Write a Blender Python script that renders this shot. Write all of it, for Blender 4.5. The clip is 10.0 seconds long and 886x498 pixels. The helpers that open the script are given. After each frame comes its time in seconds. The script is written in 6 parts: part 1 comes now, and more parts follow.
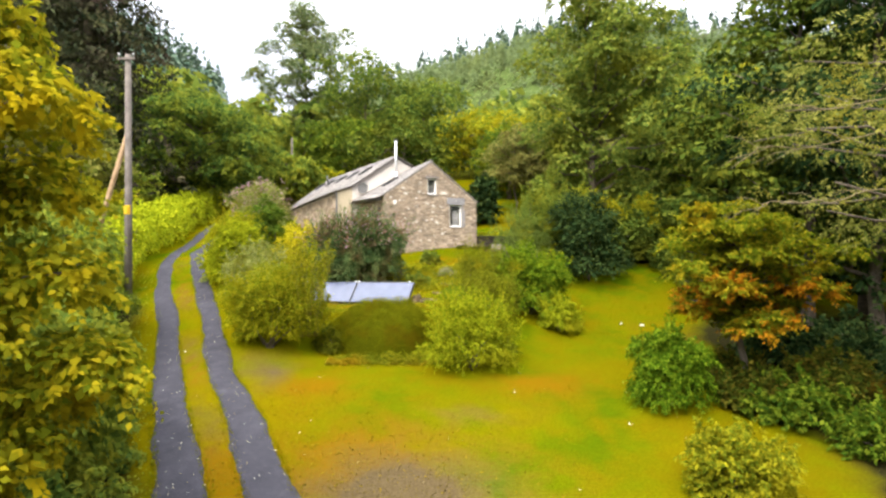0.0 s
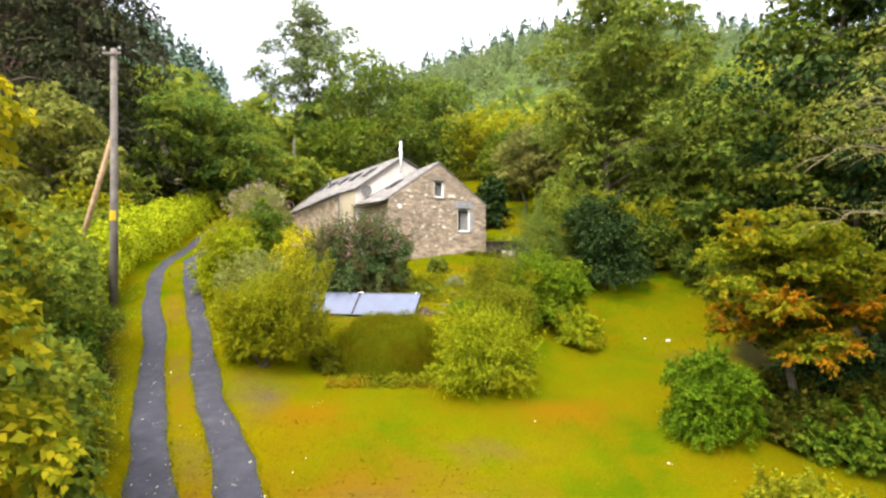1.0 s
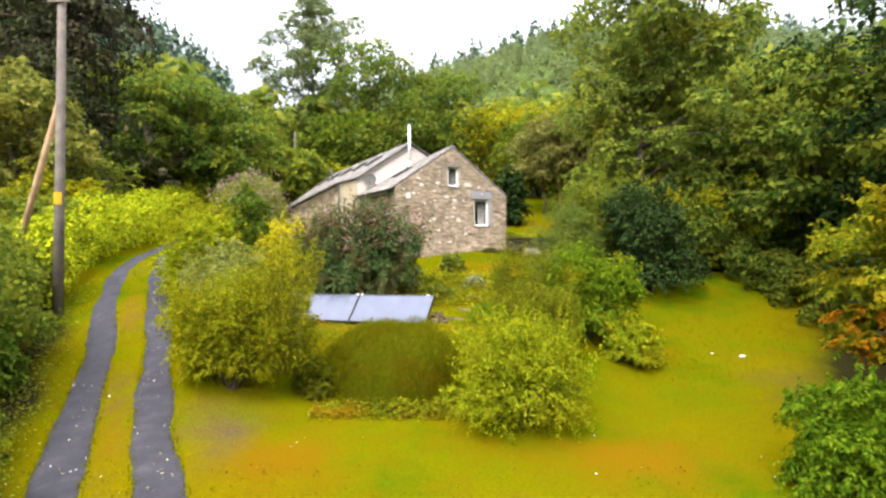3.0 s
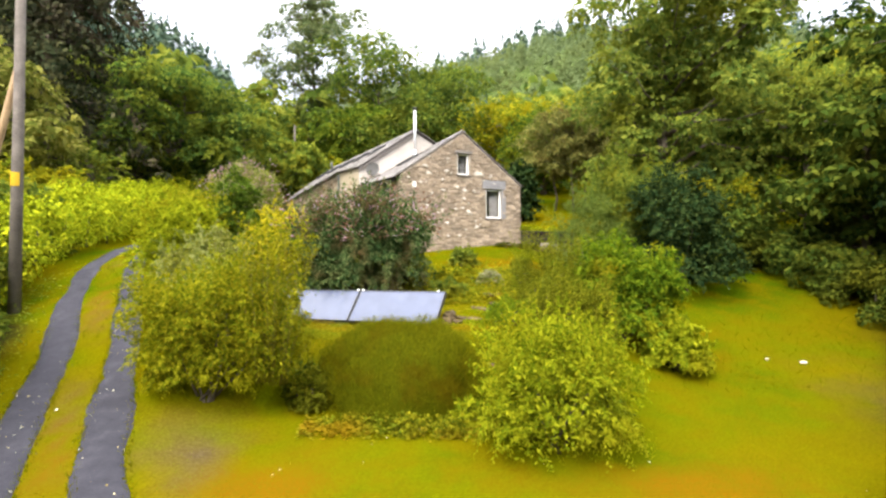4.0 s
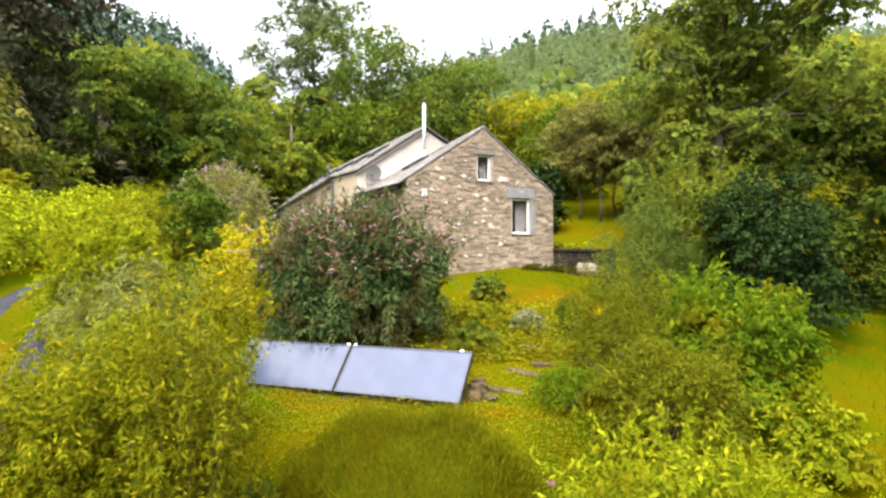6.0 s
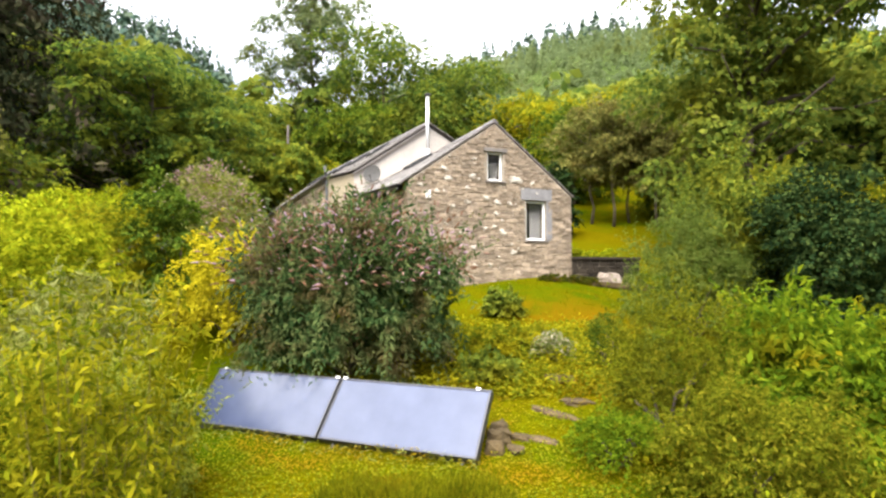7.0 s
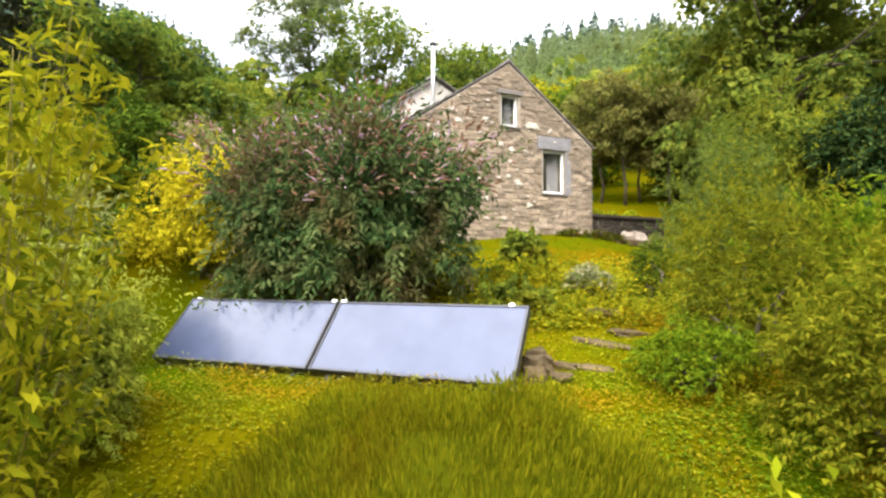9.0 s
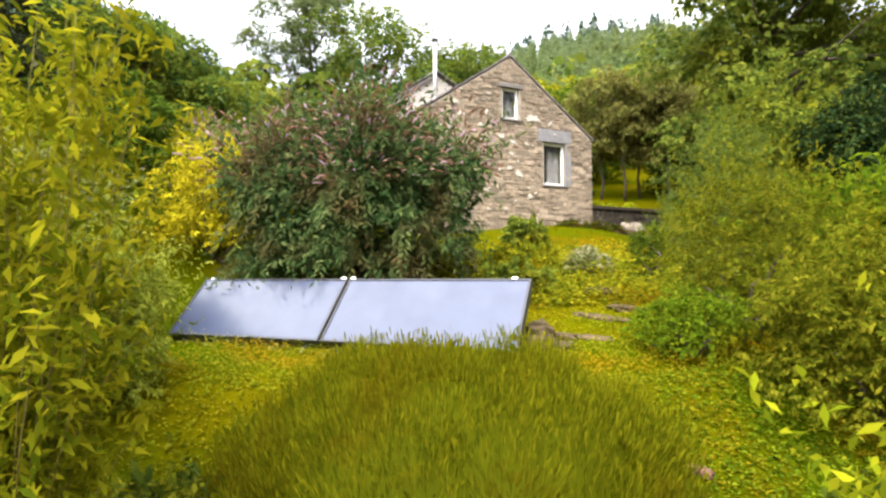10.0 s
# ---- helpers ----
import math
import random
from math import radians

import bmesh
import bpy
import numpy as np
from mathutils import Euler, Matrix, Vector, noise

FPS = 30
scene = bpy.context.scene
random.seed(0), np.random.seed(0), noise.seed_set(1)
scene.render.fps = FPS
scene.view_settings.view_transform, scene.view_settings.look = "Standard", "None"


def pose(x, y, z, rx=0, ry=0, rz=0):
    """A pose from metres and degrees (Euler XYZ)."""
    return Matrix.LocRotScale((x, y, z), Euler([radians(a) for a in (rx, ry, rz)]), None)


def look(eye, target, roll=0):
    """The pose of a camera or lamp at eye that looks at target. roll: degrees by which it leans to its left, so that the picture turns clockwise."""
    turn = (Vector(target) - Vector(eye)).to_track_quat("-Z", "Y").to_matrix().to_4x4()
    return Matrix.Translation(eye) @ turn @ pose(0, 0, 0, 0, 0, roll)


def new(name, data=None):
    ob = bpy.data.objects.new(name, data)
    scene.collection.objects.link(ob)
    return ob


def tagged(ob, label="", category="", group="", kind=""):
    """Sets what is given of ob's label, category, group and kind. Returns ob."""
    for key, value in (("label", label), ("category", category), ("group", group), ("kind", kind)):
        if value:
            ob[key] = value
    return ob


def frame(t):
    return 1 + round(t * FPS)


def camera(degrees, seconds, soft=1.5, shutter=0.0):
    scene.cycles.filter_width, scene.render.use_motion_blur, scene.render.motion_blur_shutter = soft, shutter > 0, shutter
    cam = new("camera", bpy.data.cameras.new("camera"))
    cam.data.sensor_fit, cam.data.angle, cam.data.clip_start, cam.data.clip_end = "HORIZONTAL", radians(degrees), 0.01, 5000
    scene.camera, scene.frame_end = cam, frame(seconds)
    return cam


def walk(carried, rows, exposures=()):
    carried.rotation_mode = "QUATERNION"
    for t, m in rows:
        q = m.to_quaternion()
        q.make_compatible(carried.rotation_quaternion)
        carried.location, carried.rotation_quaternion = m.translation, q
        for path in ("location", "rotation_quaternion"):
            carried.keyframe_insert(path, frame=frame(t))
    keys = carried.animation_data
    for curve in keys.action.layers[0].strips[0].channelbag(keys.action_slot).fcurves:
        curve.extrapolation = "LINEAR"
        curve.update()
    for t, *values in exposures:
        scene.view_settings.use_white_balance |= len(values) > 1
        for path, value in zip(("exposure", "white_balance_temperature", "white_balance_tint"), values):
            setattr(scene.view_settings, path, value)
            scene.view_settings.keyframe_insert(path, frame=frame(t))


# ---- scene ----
cam = camera(76.8, 10.0, 2.5)
PATH = [
    (0.0, (0.000, 0.000, 4.368), (0.000, 2.000, 4.403), -0.6),
    (0.5, (-0.087, 0.699, 4.514), (-0.093, 2.699, 4.550), -0.6),
    (1.0, (-0.160, 1.432, 4.660), (-0.175, 3.432, 4.697), -0.6),
    (1.5, (-0.220, 2.215, 4.664), (-0.244, 4.214, 4.704), -0.55),
    (2.0, (-0.310, 3.051, 4.595), (-0.340, 5.050, 4.639), -0.5),
    (2.5, (-0.380, 3.941, 4.533), (-0.416, 5.940, 4.583), -0.4),
    (4.0, (-0.776, 6.780, 4.126), (-0.824, 8.779, 4.190), -0.2),
    (4.5, (-0.911, 7.775, 4.274), (-0.965, 9.773, 4.343), -0.1),
    (5.0, (-1.024, 8.739, 4.504), (-1.081, 10.737, 4.573), -0.1),
    (5.5, (-1.114, 9.695, 4.722), (-1.176, 11.693, 4.790), -0.1),
    (7.0, (-1.389, 12.429, 5.039), (-1.460, 14.426, 5.128), -0.1),
    (7.5, (-1.507, 13.269, 4.868), (-1.572, 15.265, 4.972), -0.1),
    (8.0, (-1.598, 13.822, 4.454), (-1.662, 15.818, 4.563), -0.1),
    (8.5, (-1.677, 13.993, 4.056), (-1.737, 15.990, 4.160), 0.1),
    (9.0, (-1.729, 13.954, 3.839), (-1.788, 15.950, 3.942), 0.2),
    (9.5, (-1.757, 13.823, 3.691), (-1.817, 15.820, 3.794), 0.2),
    (10.0, (-1.777, 13.708, 3.553), (-1.838, 15.704, 3.662), 0.0),
]
walk(cam, [(t, look(eye, target, roll)) for t, eye, target, roll in PATH])

# ---- world, sun, exposure ----
EXPOSURE = 2.33
SUN_ELEV, SUN_AZ = 50.0, 200.0      # degrees; azimuth clockwise from +y
world = bpy.data.worlds.new("overcast_sky")
scene.world = world
world.use_nodes = True
wn, wl = world.node_tree.nodes, world.node_tree.links
wn.clear()
sky = wn.new("ShaderNodeTexSky")
sky.sky_type, sky.sun_disc = "NISHITA", False
sky.sun_elevation, sky.sun_rotation = radians(SUN_ELEV), radians(SUN_AZ)
cloud_pos = wn.new("ShaderNodeTexCoord")
cloud_map = wn.new("ShaderNodeMapping")
cloud_map.inputs["Scale"].default_value = (1.0, 1.0, 2.6)
cloud_noise = wn.new("ShaderNodeTexNoise")
cloud_noise.inputs["Scale"].default_value = 2.2
cloud_noise.inputs["Detail"].default_value = 5.0
cloud_ramp = wn.new("ShaderNodeValToRGB")
cloud_ramp.color_ramp.elements[0].position, cloud_ramp.color_ramp.elements[0].color = 0.36, (0.79, 0.81, 0.88, 1)
cloud_ramp.color_ramp.elements[1].position, cloud_ramp.color_ramp.elements[1].color = 0.62, (1.0, 0.985, 0.955, 1)
cloud_gain = wn.new("ShaderNodeVectorMath")
cloud_gain.operation = "SCALE"
cloud_height = wn.new("ShaderNodeSeparateXYZ")
cloud_up = wn.new("ShaderNodeMapRange")      # an overcast sky is brightest overhead
cloud_up.inputs["From Min"].default_value, cloud_up.inputs["From Max"].default_value = 0.0, 1.0
cloud_up.inputs["To Min"].default_value, cloud_up.inputs["To Max"].default_value = 1.5, 14.0
cloud_up.interpolation_type = "SMOOTHERSTEP"
sky_mix = wn.new("ShaderNodeMix")
sky_mix.data_type = "RGBA"
sky_mix.inputs[0].default_value = 0.86
sky_back = wn.new("ShaderNodeBackground")
sky_back.inputs["Strength"].default_value = 0.1
sky_out = wn.new("ShaderNodeOutputWorld")
wl.new(cloud_pos.outputs["Generated"], cloud_height.inputs[0])
wl.new(cloud_height.outputs["Z"], cloud_up.inputs["Value"])
wl.new(cloud_up.outputs[0], cloud_gain.inputs["Scale"])
wl.new(cloud_pos.outputs["Generated"], cloud_map.inputs[0])
wl.new(cloud_map.outputs[0], cloud_noise.inputs["Vector"])
wl.new(cloud_noise.outputs["Fac"], cloud_ramp.inputs[0])
wl.new(cloud_ramp.outputs[0], cloud_gain.inputs[0])
wl.new(sky.outputs[0], sky_mix.inputs[6])
wl.new(cloud_gain.outputs[0], sky_mix.inputs[7])
wl.new(sky_mix.outputs[2], sky_back.inputs[0])
wl.new(sky_back.outputs[0], sky_out.inputs[0])
sun = new("sun", bpy.data.lights.new("sun", "SUN"))
sun.data.energy, sun.data.angle, sun.data.color = 1.9, radians(36), (1.0, 0.95, 0.86)
az, el = radians(SUN_AZ), radians(SUN_ELEV)
sun.matrix_world = look((math.sin(az) * math.cos(el) * 80, math.cos(az) * math.cos(el) * 80, math.sin(el) * 80), (0, 0, 0))
scene.view_settings.exposure = EXPOSURE


# ---- materials ----
def material(name):
    m = bpy.data.materials.new(name)
    m.use_nodes = True
    n, l = m.node_tree.nodes, m.node_tree.links
    return m, n, l, n["Principled BSDF"]


def ramp_node(n, stops):
    r = n.new("ShaderNodeValToRGB")
    e = r.color_ramp.elements
    while len(e) < len(stops):
        e.new(0.5)
    for k, (p, c) in enumerate(stops):
        e[k].position, e[k].color = p, (*c, 1)
    return r


def noise_node(n, l, scale, detail=4.0, rough=0.55, coord="Object"):
    c = n.new("ShaderNodeTexCoord")
    t = n.new("ShaderNodeTexNoise")
    t.inputs["Scale"].default_value, t.inputs["Detail"].default_value, t.inputs["Roughness"].default_value = scale, detail, rough
    l.new(c.outputs[coord], t.inputs["Vector"])
    return t


def bump(n, l, bsdf, source, strength, distance=0.02):
    b = n.new("ShaderNodeBump")
    b.inputs["Strength"].default_value, b.inputs["Distance"].default_value = strength, distance
    l.new(source, b.inputs["Height"])
    l.new(b.outputs[0], bsdf.inputs["Normal"])


def mix_color(n, l, a, b, fac, mode="MIX"):
    """Mix of two colours; each of a, b, fac is a socket or a value."""
    m = n.new("ShaderNodeMix")
    m.data_type, m.blend_type = "RGBA", mode
    for slot, v in ((0, fac), (6, a), (7, b)):
        if isinstance(v, (int, float)):
            m.inputs[slot].default_value = v
        elif isinstance(v, tuple):
            m.inputs[slot].default_value = (*v, 1)
        else:
            l.new(v, m.inputs[slot])
    return m.outputs[2]


def leaf_material(name, stops, trans=0.48, rough=0.65, gain=1.3, patch=None, patch_scale=0.9, patch_at=(0.5, 0.68)):
    """Leaves: a colour per leaf, patches of another colour, and light that shines through."""
    m, n, l, b = material(name)
    geo = n.new("ShaderNodeNewGeometry")
    r = ramp_node(n, [(p, tuple(min(v * gain * k, 0.7) for v, k in zip(c, (1.03, 1.0, 1.15)))) for p, c in stops])
    l.new(geo.outputs["Random Per Island"], r.inputs[0])
    col = r.outputs[0]
    if patch:
        t = noise_node(n, l, patch_scale, 3.0)
        pr = ramp_node(n, [(patch_at[0], (0, 0, 0)), (patch_at[1], (1, 1, 1))])
        l.new(t.outputs["Fac"], pr.inputs[0])
        col = mix_color(n, l, col, patch, pr.outputs[0])
    l.new(col, b.inputs["Base Color"])
    b.inputs["Roughness"].default_value = rough
    b.inputs["Specular IOR Level"].default_value = 0.0
    tr = n.new("ShaderNodeBsdfTranslucent")
    l.new(col, tr.inputs["Color"])
    mx = n.new("ShaderNodeMixShader")
    mx.inputs[0].default_value = trans
    l.new(b.outputs[0], mx.inputs[1])
    l.new(tr.outputs[0], mx.inputs[2])
    l.new(mx.outputs[0], n["Material Output"].inputs[0])
    return m


def grainy(name, stops, scale=3.0, rough=0.8, bumps=0.4, fine=40.0, distance=0.02, metal=0.0, per_object=0.0, per_island=False, streak=None):
    """A rough surface: coarse colour patches, fine grain, relief."""
    m, n, l, b = material(name)
    t = noise_node(n, l, scale, 6.0, 0.62)
    f = noise_node(n, l, fine, 3.0)
    if streak:
        mp = n.new("ShaderNodeMapping")
        mp.inputs["Scale"].default_value = streak
        l.new(t.inputs["Vector"].links[0].from_socket, mp.inputs[0])
        l.new(mp.outputs[0], t.inputs["Vector"])
    r = ramp_node(n, stops)
    l.new(t.outputs["Fac"], r.inputs[0])
    col = r.outputs[0]
    fr = ramp_node(n, [(0.3, (0.72, 0.72, 0.72)), (0.7, (1.2, 1.2, 1.2))])
    l.new(f.outputs["Fac"], fr.inputs[0])
    col = mix_color(n, l, col, fr.outputs[0], 1.0, "MULTIPLY")
    if per_object or per_island:
        src = n.new("ShaderNodeNewGeometry").outputs["Random Per Island"] if per_island else n.new("ShaderNodeObjectInfo").outputs["Random"]
        k = per_object or 0.35
        pr = ramp_node(n, [(0.0, (1 - k, 1 - k, 1 - k)), (0.6, (1.0, 0.98, 0.95)), (1.0, (1 + k, 1 + k, 1 + k * 0.9))])
        l.new(src, pr.inputs[0])
        col = mix_color(n, l, col, pr.outputs[0], 1.0, "MULTIPLY")
    l.new(col, b.inputs["Base Color"])
    b.inputs["Roughness"].default_value, b.inputs["Metallic"].default_value = rough, metal
    if rough > 0.7:
        b.inputs["Specular IOR Level"].default_value = 0.15
    if bumps:
        bump(n, l, b, f.outputs["Fac"], bumps, distance)
    return m


# leaf colours of the kinds of plant
leaf_mid = leaf_material("leaf_mid_green", [(0, (0.042, 0.070, 0.010)), (0.5, (0.092, 0.128, 0.014)), (1, (0.178, 0.195, 0.018))], patch=(0.175, 0.170, 0.012))
leaf_yellow = leaf_material("leaf_yellow_green", [(0, (0.058, 0.084, 0.005)), (0.5, (0.138, 0.152, 0.007)), (1, (0.265, 0.240, 0.009))], patch=(0.23, 0.195, 0.006))
leaf_willow = leaf_material("leaf_willow_yellow", [(0, (0.046, 0.068, 0.003)), (0.5, (0.130, 0.144, 0.005)), (1, (0.255, 0.236, 0.009))], patch=(0.190, 0.174, 0.006))
leaf_lime2 = leaf_material("leaf_lime_shrub", [(0, (0.074, 0.108, 0.004)), (0.5, (0.163, 0.195, 0.006)), (1, (0.285, 0.290, 0.010))], patch=(0.22, 0.205, 0.007))
leaf_hazel = leaf_material("leaf_hazel_gold", [(0, (0.060, 0.082, 0.004)), (0.5, (0.148, 0.150, 0.006)), (1, (0.285, 0.236, 0.008))], patch=(0.29, 0.215, 0.005))
leaf_gold = leaf_material("leaf_golden", [(0, (0.14, 0.130, 0.005)), (0.5, (0.295, 0.265, 0.008)), (1, (0.45, 0.395, 0.016))])
leaf_dark = leaf_material("leaf_dark_green", [(0, (0.008, 0.019, 0.006)), (0.5, (0.018, 0.036, 0.009)), (1, (0.040, 0.058, 0.013))], trans=0.2)
leaf_conifer = leaf_material("leaf_bush_conifer", [(0, (0.022, 0.048, 0.005)), (0.5, (0.052, 0.088, 0.008)), (1, (0.100, 0.138, 0.013))], trans=0.2)
leaf_soft = leaf_material("leaf_soft_yellow_green", [(0, (0.086, 0.118, 0.010)), (0.5, (0.172, 0.200, 0.016)), (1, (0.285, 0.300, 0.036))], patch=(0.16, 0.19, 0.035))
leaf_grey = leaf_material("leaf_grey_green", [(0, (0.060, 0.085, 0.022)), (0.5, (0.120, 0.150, 0.036)), (1, (0.220, 0.235, 0.070))], patch=(0.18, 0.18, 0.012))
leaf_bright = leaf_material("leaf_bright_green", [(0, (0.032, 0.070, 0.004)), (0.5, (0.080, 0.130, 0.006)), (1, (0.158, 0.200, 0.008))], patch=(0.195, 0.168, 0.006), patch_scale=1.1, patch_at=(0.54, 0.68))
leaf_silver = leaf_material("leaf_silver_willow", [(0, (0.072, 0.092, 0.014)), (0.5, (0.145, 0.166, 0.032)), (1, (0.240, 0.250, 0.078))], patch=(0.175, 0.172, 0.016), patch_scale=1.4)
# far ash crown: grey of distance haze put into its leaf colour
leaf_ash = leaf_material("leaf_ash_hazy", [(0, (0.040, 0.066, 0.024)), (0.5, (0.082, 0.112, 0.040)), (1, (0.145, 0.165, 0.060))], patch=(0.120, 0.135, 0.036), patch_scale=0.3)
# darker leaf: shade under the oak and wood edge put into its colour
leaf_shade = leaf_material("leaf_shaded_olive", [(0, (0.016, 0.034, 0.005)), (0.5, (0.042, 0.066, 0.008)), (1, (0.092, 0.108, 0.012))], trans=0.25, patch=(0.085, 0.088, 0.008), patch_scale=0.5)
leaf_willow_green = leaf_material("leaf_soft_green", [(0, (0.042, 0.074, 0.010)), (0.5, (0.086, 0.124, 0.018)), (1, (0.150, 0.176, 0.034))], patch=(0.092, 0.130, 0.026))
leaf_beech = leaf_material("leaf_beech_green", [(0, (0.022, 0.050, 0.010)), (0.5, (0.060, 0.098, 0.014)), (1, (0.138, 0.168, 0.018))], patch=(0.140, 0.152, 0.014), patch_scale=0.5)
leaf_lawn_bush = leaf_material("leaf_lawn_bush", [(0, (0.024, 0.058, 0.003)), (0.5, (0.060, 0.112, 0.005)), (1, (0.128, 0.180, 0.008))])
leaf_hedge = leaf_material("leaf_hedgerow", [(0, (0.020, 0.045, 0.005)), (0.5, (0.055, 0.090, 0.008)), (1, (0.120, 0.140, 0.010))], patch=(0.125, 0.135, 0.008), patch_scale=0.8, patch_at=(0.56, 0.70))
leaf_olive = leaf_material("leaf_olive_small", [(0, (0.044, 0.064, 0.004)), (0.5, (0.104, 0.116, 0.006)), (1, (0.195, 0.182, 0.011))], patch=(0.122, 0.130, 0.010))
leaf_lime = leaf_material("leaf_lime_hedge", [(0, (0.096, 0.136, 0.005)), (0.5, (0.195, 0.236, 0.007)), (1, (0.31, 0.32, 0.010))], trans=0.2)
leaf_autumn = leaf_material("leaf_autumn", [(0, (0.044, 0.074, 0.004)), (0.5, (0.108, 0.128, 0.006)), (1, (0.210, 0.188, 0.008))], patch=(0.27, 0.170, 0.006), patch_scale=0.7, patch_at=(0.54, 0.72))
leaf_orange = leaf_material("leaf_orange", [(0, (0.16, 0.060, 0.004)), (0.5, (0.29, 0.115, 0.005)), (1, (0.36, 0.20, 0.008))], patch=(0.12, 0.110, 0.005), patch_scale=1.0, patch_at=(0.48, 0.62))
leaf_fern = leaf_material("leaf_fern_green", [(0, (0.020, 0.046, 0.004)), (0.5, (0.052, 0.092, 0.006)), (1, (0.120, 0.150, 0.010))])
leaf_pale = leaf_material("leaf_pale_olive", [(0, (0.052, 0.068, 0.010)), (0.5, (0.114, 0.128, 0.020)), (1, (0.195, 0.194, 0.040))], patch=(0.165, 0.146, 0.016), patch_scale=0.6)
leaf_oak = leaf_material("leaf_oak_green", [(0, (0.040, 0.072, 0.012)), (0.5, (0.092, 0.130, 0.018)), (1, (0.180, 0.200, 0.026))], patch=(0.155, 0.160, 0.014), patch_scale=0.35)
leaf_copper = leaf_material("leaf_dark_conifer", [(0, (0.018, 0.027, 0.012)), (0.5, (0.040, 0.049, 0.020)), (1, (0.082, 0.082, 0.032))], trans=0.15, gain=1.0, patch=(0.056, 0.036, 0.030), patch_scale=0.25)
leaf_pine = leaf_material("leaf_brown_pine", [(0, (0.060, 0.072, 0.016)), (0.5, (0.124, 0.128, 0.028)), (1, (0.205, 0.196, 0.046))], patch=(0.105, 0.080, 0.020))
leaf_heather = leaf_material("leaf_lavender_green", [(0, (0.044, 0.057, 0.002)), (0.5, (0.088, 0.096, 0.003)), (1, (0.156, 0.146, 0.005))], patch=(0.122, 0.094, 0.004), patch_scale=1.5)
leaf_buddleja = leaf_material("leaf_buddleja", [(0, (0.017, 0.042, 0.012)), (0.5, (0.046, 0.082, 0.022)), (1, (0.112, 0.142, 0.042))], patch=(0.116, 0.086, 0.034), patch_scale=1.4, patch_at=(0.50, 0.69))
flower_lilac = leaf_material("flower_lilac", [(0, (0.10, 0.055, 0.025)), (0.45, (0.20, 0.105, 0.055)), (0.8, (0.29, 0.19, 0.15)), (1, (0.42, 0.29, 0.36))], trans=0.15, gain=1.0)
flower_dead = leaf_material("flower_faded", [(0, (0.17, 0.105, 0.075)), (0.5, (0.30, 0.20, 0.155)), (1, (0.44, 0.32, 0.29))], trans=0.15, gain=1.0)
flower_white = leaf_material("flower_white", [(0, (0.17, 0.155, 0.07)), (1, (0.34, 0.315, 0.19))], trans=0.2, gain=1.0)
leaf_bracken = leaf_material("leaf_bracken", [(0, (0.020, 0.036, 0.004)), (0.5, (0.050, 0.064, 0.006)), (1, (0.105, 0.088, 0.010))], patch=(0.15, 0.070, 0.006), patch_scale=1.2, patch_at=(0.55, 0.72))
leaf_fallen = leaf_material("leaf_fallen", [(0, (0.16, 0.12, 0.03)), (0.5, (0.38, 0.32, 0.14)), (1, (0.62, 0.58, 0.40))], trans=0.0)
# hill and ridge needles: distance haze is lightened into their colour
needle_hill_haze = leaf_material("needle_hill_haze", [(0, (0.096, 0.130, 0.050)), (0.5, (0.106, 0.142, 0.054)), (1, (0.118, 0.152, 0.058))], trans=0.5, patch=(0.136, 0.156, 0.044), patch_scale=0.03)
needle_ridge = leaf_material("needle_ridge", [(0, (0.036, 0.066, 0.044)), (0.5, (0.066, 0.100, 0.062)), (1, (0.108, 0.142, 0.080))], trans=0.1)
leaf_litter = leaf_material("moss_and_litter", [(0, (0.036, 0.030, 0.002)), (0.5, (0.092, 0.068, 0.003)), (1, (0.150, 0.105, 0.006))], trans=0.0, gain=1.0)
grass_blade = leaf_material("grass_blade", [(0, (0.088, 0.100, 0.001)), (0.5, (0.116, 0.116, 0.0015)), (1, (0.152, 0.126, 0.002))], trans=0.5, gain=1.0, patch=(0.086, 0.112, 0.001), patch_scale=0.45, patch_at=(0.45, 0.62))
cover_leaf = leaf_material("ground_cover_leaf", [(0, (0.07, 0.10, 0.005)), (0.5, (0.125, 0.145, 0.006)), (1, (0.22, 0.20, 0.010))], patch=(0.26, 0.170, 0.008), patch_scale=1.1, patch_at=(0.46, 0.62))

bark = grainy("bark", [(0.3, (0.055, 0.042, 0.030)), (0.7, (0.13, 0.105, 0.078))], 5.0, 0.9, 0.7, 30.0, 0.03)
pale_bark = grainy("pale_twig_bark", [(0.3, (0.12, 0.092, 0.046)), (0.7, (0.21, 0.168, 0.09))], 6.0, 0.9, 0.5, 40.0, 0.01)
twig_green = grainy("olive_twig_bark", [(0.3, (0.10, 0.085, 0.018)), (0.7, (0.19, 0.16, 0.035))], 6.0, 0.8, 0.2, 40.0, 0.004)
pole_wood = grainy("weathered_pole_wood", [(0.3, (0.10, 0.085, 0.075)), (0.7, (0.20, 0.17, 0.15))], 3.0, 0.85, 0.4, 60.0, 0.01)
strut_wood = grainy("tan_strut_wood", [(0.3, (0.20, 0.13, 0.07)), (0.7, (0.36, 0.25, 0.14))], 3.0, 0.8, 0.4, 60.0, 0.01)
stone_mat = grainy("rubble_stone", [(0.25, (0.165, 0.126, 0.092)), (0.55, (0.285, 0.224, 0.170)), (0.8, (0.385, 0.312, 0.246))], 2.2, 0.9, 0.6, 28.0, 0.02, per_object=0.30)
stone_join = grainy("rubble_stone_far", [(0.25, (0.165, 0.126, 0.092)), (0.55, (0.285, 0.224, 0.170)), (0.8, (0.385, 0.312, 0.246))], 2.2, 0.9, 0.6, 28.0, 0.02, per_island=True)
